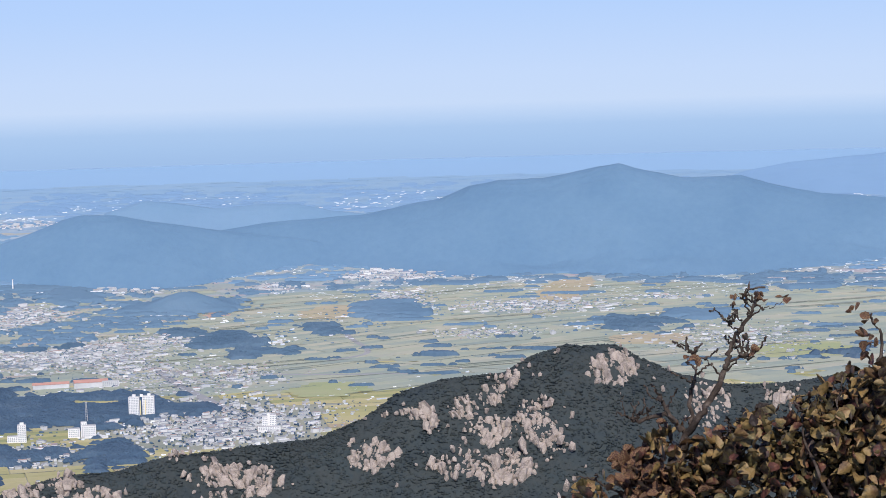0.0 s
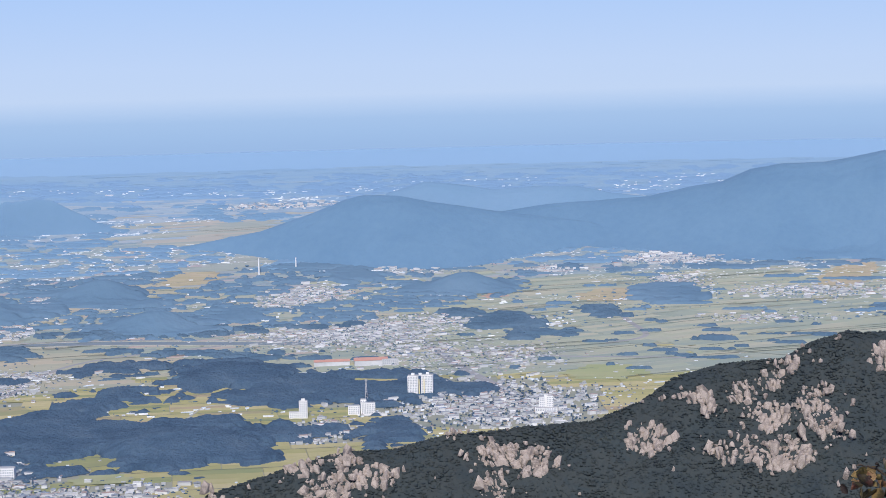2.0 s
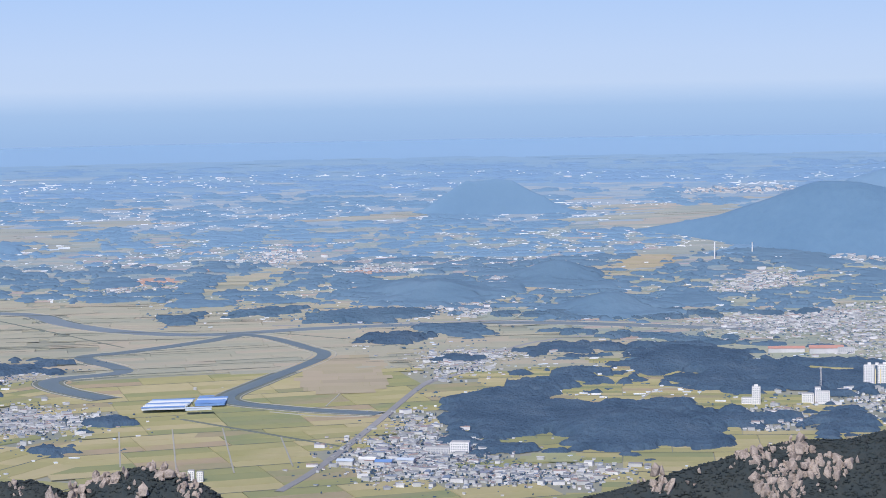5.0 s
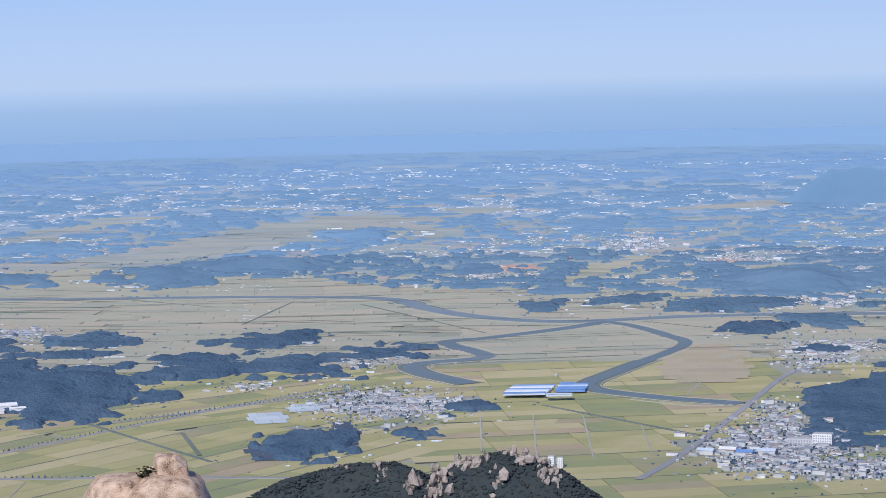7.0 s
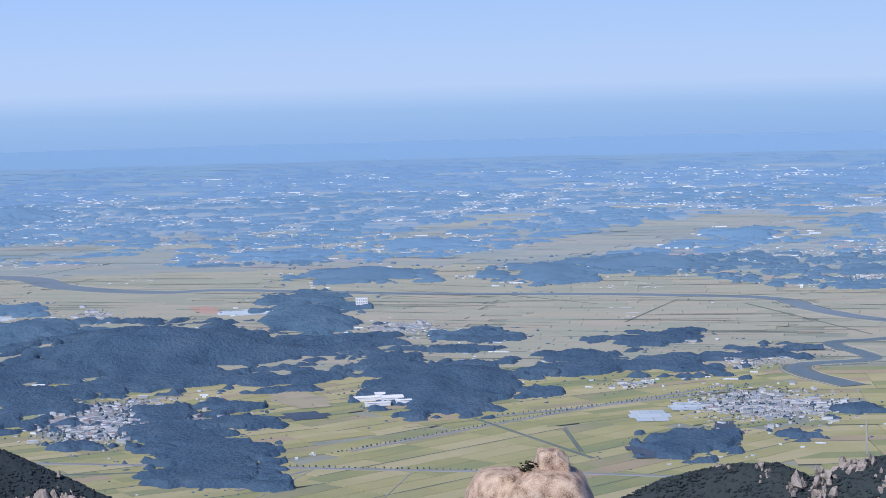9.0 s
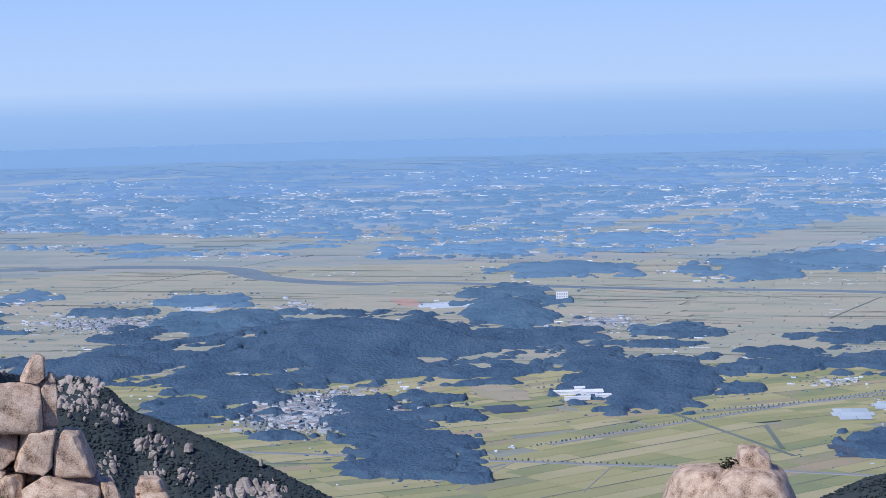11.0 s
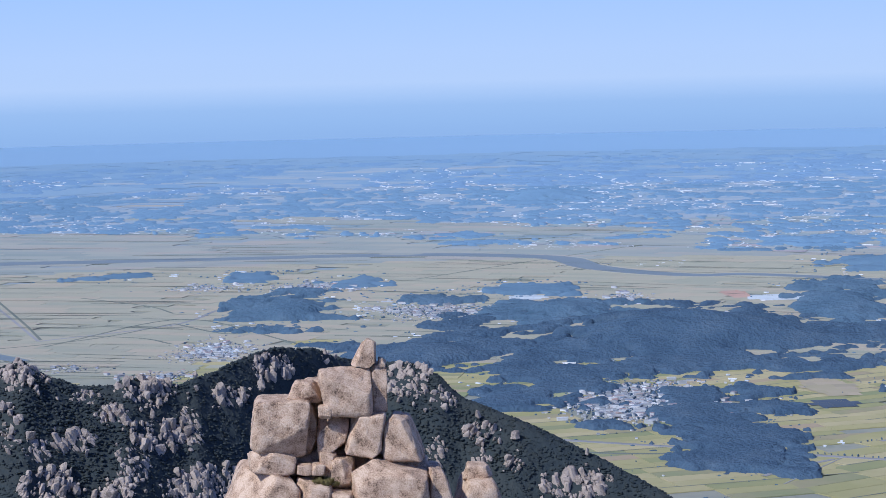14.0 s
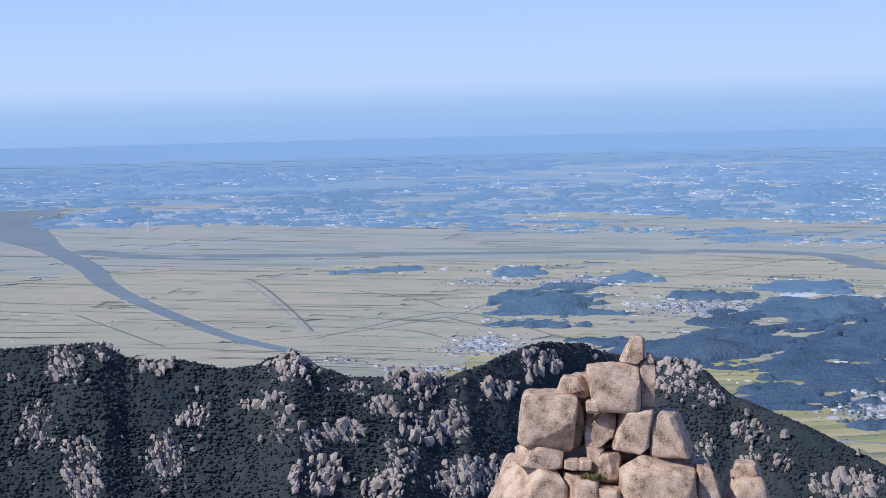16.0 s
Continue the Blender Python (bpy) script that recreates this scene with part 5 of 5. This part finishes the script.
small_pine(-6.9, 149.4, -0.3, -27.35, 0.75, 91)
small_pine(-6.9, 149.4, -0.75, -27.3, 0.4, 93)
rng = np.random.RandomState(3)
grass = thing("grass_patch", None, "dry yellow-green grass on a rock ledge", "grass")
grass.matrix_basis = pose(130 * math.sin(radians(-24.6)), 130 * math.cos(radians(-24.6)), EYE - 24.0, 0, 0, 24.6)
tufts("blades", [(rng.uniform(-3.4, -1.9), rng.uniform(-2.6, -1.0), rng.uniform(-0.15, 0.15)) for _ in range(60)], 0.28, 0.28, GRASS, grass, 5, 16)


# ---- summit shrub with autumn leaves ----
BARK = material("shrub_bark", [(0.02, 0.015, 0.012), (0.055, 0.04, 0.032), (0.15, 0.12, 0.10)], 30, 0.9, bump=0.6)
LEAF = material("autumn_leaf", [(0.01, 0.006, 0.005), (0.042, 0.022, 0.013), (0.105, 0.058, 0.024), (0.22, 0.145, 0.055), (0.06, 0.048, 0.02), (0.018, 0.011, 0.008), (0.095, 0.034, 0.025), (0.26, 0.18, 0.085), (0.10, 0.082, 0.032), (0.026, 0.015, 0.011), (0.014, 0.009, 0.007), (0.07, 0.03, 0.02)], 18, 0.55, island=1.2, bump=0.3)
SHRUB_AZ, SHRUB_R = 35.0, 6.0


def twig(points, radii, seed=0):
    """A gnarled stem along points, as a bevelled tube."""
    rng = np.random.RandomState(seed)
    p = smooth_line(points, 6)
    p = p + rng.normal(0, 0.0025, p.shape)
    rad = np.interp(np.linspace(0, 1, len(p)), np.linspace(0, 1, len(radii)), radii)
    k = 7
    V = []
    for i, q in enumerate(p):
        t = p[min(i + 1, len(p) - 1)] - p[max(i - 1, 0)]
        t = Vector(t).normalized()
        side = t.orthogonal().normalized()
        up = t.cross(side)
        for j in range(k):
            w = 6.283 * j / k
            V.append(np.array(q) + np.array(side * math.cos(w) + up * math.sin(w)) * rad[i] * rng.uniform(0.85, 1.2))
    F = [(i * k + j, i * k + (j + 1) % k, (i + 1) * k + (j + 1) % k, (i + 1) * k + j) for i in range(len(p) - 1) for j in range(k)]
    return mesh("branch", np.array(V), F, BARK, flat=False)


def leaf_shape(curl, seed):
    """A toothed oval leaf, folded along its rib and curled, 1 long."""
    rng = np.random.RandomState(seed)
    n = 9
    V, F = [], []
    for i in range(n):
        t = i / (n - 1)
        w = 0.36 * math.sin(math.pi * t ** 0.8) ** 0.8 * (1 + (0.12 if i % 2 else -0.05)) + 0.005
        bend = curl * t * t
        for s in (-1, -0.5, 0, 0.5, 1):
            V.append((s * w, t, bend + abs(s) * w * 0.55 + rng.normal(0, 0.012)))
    for i in range(n - 1):
        for j in range(4):
            a = i * 5 + j
            F.append((a, a + 1, a + 6, a + 5))
    return np.array(V), np.array(F)


def shrub():
    root = thing("shrub", None, "gnarled mountain shrub with brown and yellow autumn leaves", "shrub")
    c, s = math.cos(radians(SHRUB_AZ)), math.sin(radians(SHRUB_AZ))
    base_z = EYE - 1.65 - 0.3 * SHRUB_R
    root.matrix_basis = pose(SHRUB_R * s, SHRUB_R * c, base_z, 0, 0, -SHRUB_AZ)
    off = EYE - base_z
    at = lambda x, z, y=0.0: (x, y, z + off)
    stems = [([at(-0.02, -3.45, .1), at(-0.10, -2.2, .05), at(-0.086, -1.122), at(-0.07, -1.027), at(-0.046, -0.951)], (0.04, 0.028, 0.019, 0.017)),
             ([at(-0.046, -0.951), at(0.0, -0.883, -.02), at(0.05, -0.80), at(0.066, -0.76), at(0.078, -0.71, .02), at(0.124, -0.636), at(0.14, -0.60), at(0.147, -0.576)], (0.016, 0.012, 0.008, 0.003)),
             ([at(-0.046, -0.951), at(-0.10, -0.90, .03), at(-0.172, -0.912), at(-0.205, -0.90), at(-0.232, -0.889)], (0.012, 0.008, 0.003)),
             ([at(-0.06, -0.94), at(-0.097, -0.875, -.03), at(-0.115, -0.85), at(-0.126, -0.829)], (0.011, 0.007, 0.003)),
             ([at(-0.03, -0.93), at(-0.035, -0.85, .04), at(-0.02, -0.80), at(-0.019, -0.754)], (0.011, 0.007, 0.003)),
             ([at(-0.03, -1.0), at(0.052, -0.952, -.05), at(0.10, -0.93), at(0.157, -0.908)], (0.010, 0.006, 0.003)),
             ([at(0.066, -0.76), at(0.10, -0.745, .02), at(0.125, -0.75), at(0.135, -0.735)], (0.006, 0.004, 0.002)),
             ([at(0.05, -0.80), at(0.02, -0.755, -.02), at(-0.02, -0.735), at(-0.035, -0.73)], (0.005, 0.003, 0.0015)),
             ([at(0.10, -0.675), at(0.075, -0.66), at(0.07, -0.64)], (0.004, 0.003, 0.0015)),
             ([at(0.124, -0.636), at(0.165, -0.615), at(0.19, -0.61), at(0.221, -0.592)], (0.004, 0.002, 0.001)),
             ([at(0.135, -0.61), at(0.11, -0.59), at(0.088, -0.575)], (0.003, 0.002, 0.001)),
             ([at(0.50, -3.4, .2), at(0.45, -2.2), at(0.42, -1.3), at(0.44, -0.95), at(0.455, -0.80), at(0.47, -0.70), at(0.44, -0.64)], (0.03, 0.015, 0.01, 0.003)),
             ([at(0.42, -1.3), at(0.30, -1.05, -.1), at(0.26, -0.93), at(0.30, -0.86)], (0.012, 0.006, 0.003)),
             ([at(0.43, -1.1), at(0.36, -0.98, .1), at(0.35, -0.88), at(0.37, -0.80)], (0.01, 0.006, 0.003)),
             ([at(-0.086, -1.3), at(-0.2, -1.14, .05), at(-0.28, -1.08), at(-0.34, -1.06)], (0.01, 0.005, 0.003)),
             ([at(-0.172, -0.912), at(-0.19, -0.87), at(-0.185, -0.85)], (0.004, 0.003, 0.0015)), ([at(-0.205, -0.90), at(-0.215, -0.865), at(-0.21, -0.845)], (0.003, 0.002, 0.0012))]
    for i, (pts, rad) in enumerate(stems):
        part("branch", twig(pts, [q * (0.62 if i else 0.8) for q in rad], 40 + i), root)
    rng = np.random.RandomState(9)
    for i in range(64):  # short side twigs with buds
        pts, rad = stems[1 + rng.randint(10)] if i < 48 else stems[11 + rng.randint(4)]
        line = smooth_line(pts, 6)
        q = line[rng.randint(len(line) // 3, len(line))]
        side = np.array((rng.normal(0, 0.6), rng.normal(0, 0.5), rng.uniform(0.2, 1.0)))
        side *= rng.uniform(0.025, 0.075) / np.linalg.norm(side)
        part("twig", twig([q, q + side * 0.5 + rng.normal(0, 0.006, 3), q + side], (0.0035, 0.0022, 0.0028), 140 + i), root)
    shapes = [leaf_shape(cu, 60 + i) for i, cu in enumerate((0.1, 0.35, -0.25, 0.6))]
    # clumps: across, height against the eye, depth, spread across, spread up, number of leaves
    clumps = [(-0.15, -1.08, 0, 0.07, 0.06, 90), (-0.20, -1.04, 0.02, 0.03, 0.04, 30), (-0.02, -1.07, 0, 0.10, 0.06, 130), (0.09, -1.03, -.05, 0.09, 0.05, 100), (-0.12, -0.985, 0, 0.05, 0.02, 22), (0.05, -0.965, -.05, 0.05, 0.025, 30), (0.135, -0.92, -.05, 0.045, 0.03, 34),
              (0.24, -1.04, .1, 0.09, 0.07, 170), (0.36, -1.02, .1, 0.10, 0.10, 260), (0.46, -0.98, .05, 0.08, 0.12, 260), (0.43, -0.87, .1, 0.07, 0.05, 100), (0.31, -0.91, .05, 0.05, 0.04, 60), (0.47, -0.81, 0, 0.025, 0.04, 24),
              (-0.31, -1.115, .05, 0.04, 0.015, 12), (0.02, -1.18, 0, 0.25, 0.06, 150), (0.38, -1.17, .05, 0.18, 0.06, 160)]
    single = [(0.088, -0.585, 0, 0.012, 0.012, 4), (0.145, -0.58, 0, 0.014, 0.01, 6), (0.215, -0.595, 0, 0.008, 0.006, 3), (0.11, -0.72, 0, 0.02, 0.012, 7), (-0.03, -0.735, 0, 0.02, 0.008, 5), (0.385, -0.615, 0, 0.016, 0.012, 3), (0.43, -0.65, 0, 0.02, 0.02, 4),
              (-0.085, -0.93, 0, 0.04, 0.03, 10), (0.44, -0.72, 0, 0.02, 0.03, 8)]
    made = 0
    V, F, k = [], [], 0
    pieces = [mesh("leaf", v, f, LEAF, flat=False) for v, f in shapes]
    for tall, group in ((0.028, single), (0.041, clumps)):
        for x, z, y, sx, sz, n in group:
            for _ in range(int(n * (1.9 if tall > 0.04 else 1))):
                p = Vector(at(x + rng.normal(0, sx * 0.6), z + rng.normal(0, sz * 0.6), y + rng.normal(0, 0.07)))
                m = Matrix.LocRotScale(p, Euler(rng.uniform(-1, 1, 3) * np.array((1.3, 1.3, 3.1))), Vector([tall * rng.uniform(0.6, 1.15)] * 3))
                if made < 300:
                    ob = part("leaf", pieces[made % 4], root)
                    ob.matrix_basis = m
                    made += 1
                else:
                    v, f = shapes[rng.randint(4)]
                    V.append(np.array([m @ Vector(q) for q in v])), F.append(f + k)
                    k += len(v)
    tagged(part("foliage", mesh("foliage", np.concatenate(V), np.concatenate(F), LEAF, flat=False), root), kind="stuff")


shrub()


# ---- landmark buildings ----
WHITE = material("white_plaster", [(0.70, 0.71, 0.72), (0.80, 0.80, 0.80)], 0.2, 0.7, bump=0.0)
GLASS = material("dark_window", [(0.32, 0.36, 0.41), (0.40, 0.43, 0.47)], 0.5, 0.25, bump=0.0, spec=0.5)
BLUE = material("blue_sheet_roof", [(0.12, 0.25, 0.55), (0.20, 0.34, 0.62)], 0.1, 0.5, island=0.4, bump=0.0)
PALE = material("pale_sheet_roof", [(0.45, 0.55, 0.68), (0.62, 0.68, 0.75)], 0.1, 0.5, island=0.5, bump=0.0)
BRICKRED = material("brick_red_roof", [(0.45, 0.24, 0.20), (0.55, 0.32, 0.27)], 0.1, 0.8, island=0.4, bump=0.0)
YELLOW = material("yellow_painted_panel", [(0.70, 0.62, 0.35), (0.76, 0.68, 0.42)], 0.2, 0.7, bump=0.0)
STEEL = material("galvanised_steel", [(0.35, 0.36, 0.38), (0.48, 0.48, 0.5)], 1.0, 0.5, bump=0.0)


def box_mesh(name, w, d, h, mat, bevel=0.15):
    b = bmesh.new()
    bmesh.ops.create_cube(b, size=1.0)
    bmesh.ops.scale(b, vec=(w, d, h), verts=b.verts[:])
    bmesh.ops.translate(b, vec=(0, 0, h / 2), verts=b.verts[:])
    bmesh.ops.bevel(b, geom=b.edges[:], offset=bevel, segments=1, affect="EDGES")
    me = bpy.data.meshes.new(name)
    b.to_mesh(me)
    b.free()
    me.materials.append(mat)
    return me


def site(name, label, x, y, turn=0.0, category="building", group=""):
    """An empty at a true place of the plain, scaled with the land there."""
    root = thing(name, None, label, category, group)
    z = float(plain(np.array(x), np.array(y)))
    q = draw_in(np.array((x, y, z)))
    k = math.hypot(q[0], q[1]) / math.hypot(x, y)
    root.matrix_basis = pose(*q, 0, 0, -math.degrees(math.atan2(x, y)) + turn) @ Matrix.Diagonal((k, k, k, 1))
    return root


def windows(root, w, h, y, floors, bays, z0=2.0, x0=0.0, size=(0.55, 0.5)):
    pane = box_mesh("window", w / bays * size[0], 0.5, h / floors * size[1], GLASS, 0.02)
    for i in range(floors):
        for j in range(bays):
            part("window", pane, root).matrix_basis = pose(x0 + (j + 0.5 - bays / 2) * w / bays, y, z0 + i * (h - z0) / floors)


def block(root, x, y, w, d, h, mat=None, floors=0, bays=0, z=0.0, parapet=True, name="wall"):
    part(name, box_mesh(name, w, d, h + 3, mat or WHITE), root).matrix_basis = pose(x, y, z - 3)
    if parapet:
        part("roof", box_mesh("roof", w * 0.94, d * 0.9, 0.8, STEEL, 0.05), root).matrix_basis = pose(x, y, z + h)
    if floors:
        windows(root, w * 0.94, h, y - d / 2 - 0.1, floors, bays, z + 1.5, x)


def gable_hall(root, x, y, w, d, h, rise, wall, roof, name="hall"):
    part("wall", box_mesh("wall", w, d, h + 2, wall), root).matrix_basis = pose(x, y, -2)
    b = bmesh.new()
    prof = [(-d / 2 - 0.6, 0), (0, rise), (d / 2 + 0.6, 0), (d / 2 + 0.6, 0.5), (0, rise + 0.6), (-d / 2 - 0.6, 0.5)]
    a = [[b.verts.new((sx * (w / 2 + 0.6), py, pz)) for py, pz in prof] for sx in (-1, 1)]
    for i in range(6):
        b.faces.new((a[0][i], a[0][(i + 1) % 6], a[1][(i + 1) % 6], a[1][i]))
    b.faces.new(a[0][::-1]), b.faces.new(a[1])
    me = bpy.data.meshes.new("roof")
    b.to_mesh(me)
    b.free()
    me.materials.append(roof)
    part("roof", me, root).matrix_basis = pose(x, y, h)


t = site("apartment_block", "tall white apartment block with yellow panels above the town", 1283, 3393, -6)
block(t, -12, 0, 17, 13, 33, WHITE, 12, 6)
block(t, 11, 1, 19, 13, 34, WHITE, 12, 7)
for x, z in ((-12, 33), (0, 33), (12, 34)):
    part("lift_housing", box_mesh("lift_housing", 5, 5, 4, WHITE), t).matrix_basis = pose(x, 0, z)
for x in (-1.5, 6.5):
    part("panel", box_mesh("panel", 1.6, 0.6, 24, YELLOW, 0.05), t, "yellow painted strip").matrix_basis = pose(x, -7.2, 4)
t = site("tower_block", "slim white tower block with a low wing", 1041, 3262)
block(t, 0, 0, 13, 12, 26, WHITE, 9, 4)
block(t, -11, 2, 22, 12, 9, WHITE, 3, 7)
part("roof_house", box_mesh("roof_house", 6, 6, 3.5, WHITE), t).matrix_basis = pose(0, 0, 26)
t = site("office_block", "white stepped office building in the town", 1133, 3255)
block(t, -12, 0, 18, 12, 13, WHITE, 4, 6)
block(t, 10, -2, 22, 13, 17, WHITE, 5, 8)
block(t, 3, 3, 9, 9, 22, WHITE, 6, 3)
t = site("apartment_block", "white twin-winged block at the foot of the ridge", 1392, 3139)
block(t, -6, 0, 9, 11, 21, WHITE, 7, 3)
block(t, 6, 0, 10, 11, 23, WHITE, 7, 4)
block(t, 0, 3, 6, 8, 25, WHITE)
block(t, 0, -9, 34, 10, 6, WHITE, 2, 12)
t = site("radio_mast", "slender grey lattice mast", 1178, 3360, 0, "mast")
for sx, sy in ((-1, -1), (1, -1), (1, 1), (-1, 1)):
    leg = part("leg", box_mesh("leg", 0.7, 0.7, 38, STEEL, 0.02), t)
    leg.matrix_basis = pose(sx * 1.7, sy * 1.7, 0, sy * 1.9, -sx * 1.9, 0)
for i in range(9):
    w = 3.4 * (1 - i / 12)
    part("crossbar", box_mesh("crossbar", w, 0.4, 0.5, STEEL, 0.02), t).matrix_basis = pose(0, -w / 2, 3 + i * 3.8)
part("platform", box_mesh("platform", 4, 4, 1.5, STEEL, 0.1), t).matrix_basis = pose(0, 0, 36)
t = site("school", "long school with a brick-red roof beside the wood", 1347, 3813, 4)
gable_hall(t, 0, 0, 60, 26, 8, 4, WALL, BRICKRED)
gable_hall(t, -70, 4, 64, 16, 7, 3, WALL, BRICKRED)
block(t, 34, -10, 30, 12, 9, WALL, 3, 8)
t = site("cinema_hall", "large cream hall on a wooded rise", -961, 4820)
block(t, 0, 0, 26, 18, 19, WHITE, 3, 5)
block(t, -22, 2, 18, 14, 6, WHITE, 1, 4)
t = site("factory", "white low factory halls by the road", -652, 3429, 8)
gable_hall(t, 12, 0, 34, 24, 7, 3, WHITE, WHITE)
gable_hall(t, -24, 14, 44, 12, 6, 2, WHITE, WHITE)
gable_hall(t, -4, 22, 16, 14, 10, 2, WHITE, WHITE)
gable_hall(t, 30, -20, 30, 9, 4, 1.5, WHITE, WHITE)
gable_hall(t, -14, -26, 40, 7, 3, 1, WHITE, WHITE)
t = site("greenhouse_park", "blue and pale sheet-roofed sheds beside the river", 203, 3541, 0)
for i in range(11):
    gable_hall(t, -42 + i * 2.6, -66 + i * 13, 66, 10, 1.4, 1.0, PALE, (BLUE, WHITE, PALE)[i % 3])
for i in range(7):
    gable_hall(t, 30 + i * 2.0, -38 + i * 16, 46, 14, 2.0, 1.6, BLUE, BLUE if i != 2 else PALE)
gable_hall(t, 12, -84, 40, 8, 1.4, 1.0, PALE, PALE)
part("silo", box_mesh("silo", 5, 5, 13, STEEL, 0.8), t).matrix_basis = pose(8, 64, 0)
part("silo", box_mesh("silo", 4, 4, 10, STEEL, 0.8), t).matrix_basis = pose(52, 70, 0)
t = site("warehouse", "pale grey four-storey block beside the main road", 529, 2956, -10)
block(t, 0, 0, 26, 14, 15, WHITE, 4, 8)
block(t, -30, -4, 34, 12, 8, WALL, 2, 9)
t = site("warehouse", "low pale sheds along the main road", 404, 2890, -14)
for i in range(4):
    gable_hall(t, -40 + i * 26, (i % 2) * 16, 22, 14, 6, 2, WALL, (PALE, WHITE, BLUE, PALE)[i])
t = site("apartment_block", "small pair of pale flats at the field's edge", 166, 2833, -8)
block(t, -5, 0, 8, 8, 15, WHITE, 5, 3)
block(t, 6, 2, 8, 8, 13, WHITE, 5, 3)


def chimney(x, y, tall, label):
    """A tapering round stack with a collar."""
    root = site("chimney", label, x, y, 0, "chimney")
    rings = [(2.2, -2), (1.7, tall * 0.5), (1.3, tall * 0.96)]
    V = [(q * math.cos(j * 0.7854), q * math.sin(j * 0.7854), z) for q, z in rings for j in range(8)]
    F = [(i * 8 + j, i * 8 + (j + 1) % 8, i * 8 + 8 + (j + 1) % 8, i * 8 + 8 + j) for i in range(2) for j in range(8)]
    part("shaft", mesh("shaft", np.array(V), F, WHITE, flat=False), root)
    part("collar", box_mesh("collar", 3.4, 3.4, tall * 0.05, STEEL, 0.4), root).matrix_basis = pose(0, 0, tall * 0.95)


chimney(1706, 5693, 47, "pale slender chimney between the fields")
chimney(1844, 5805, 33, "pale slender chimney beside the wood")
chimney(-4405, 5857, 47, "tall pale mast on the far plain")


# ---- rows of trees along the field roads ----
def tree_row(points, gap, mat, seed):
    p = smooth_line(points, 40)
    rng = np.random.RandomState(seed)
    length = np.concatenate([[0], np.cumsum(np.hypot(*np.diff(p, axis=0).T))])
    at = np.arange(0, length[-1], gap) + rng.uniform(-0.2, 0.2, int(np.ceil(length[-1] / gap))) * gap
    x, y = np.interp(at, length, p[:, 0]), np.interp(at, length, p[:, 1])
    v, f = crowns(np.stack([x, y, plain(x, y)], -1), rng.uniform(0.8, 1.5, len(x)), rng.uniform(2, 4, len(x)), rng)
    thing("tree_row", mesh("tree_row", draw_in(v), f, mat), "row of small roadside trees across the fields", "trees", kind="stuff")


for i, line in enumerate(([(-735, 2866), (-431, 2843), (-306, 2834)], [(-120, 3610), (-358, 3335), (-640, 2960)], [(-470, 3280), (-280, 3416), (-114, 3562)])):
    tree_row(line, 9, MID_WOOD, 70 + i)
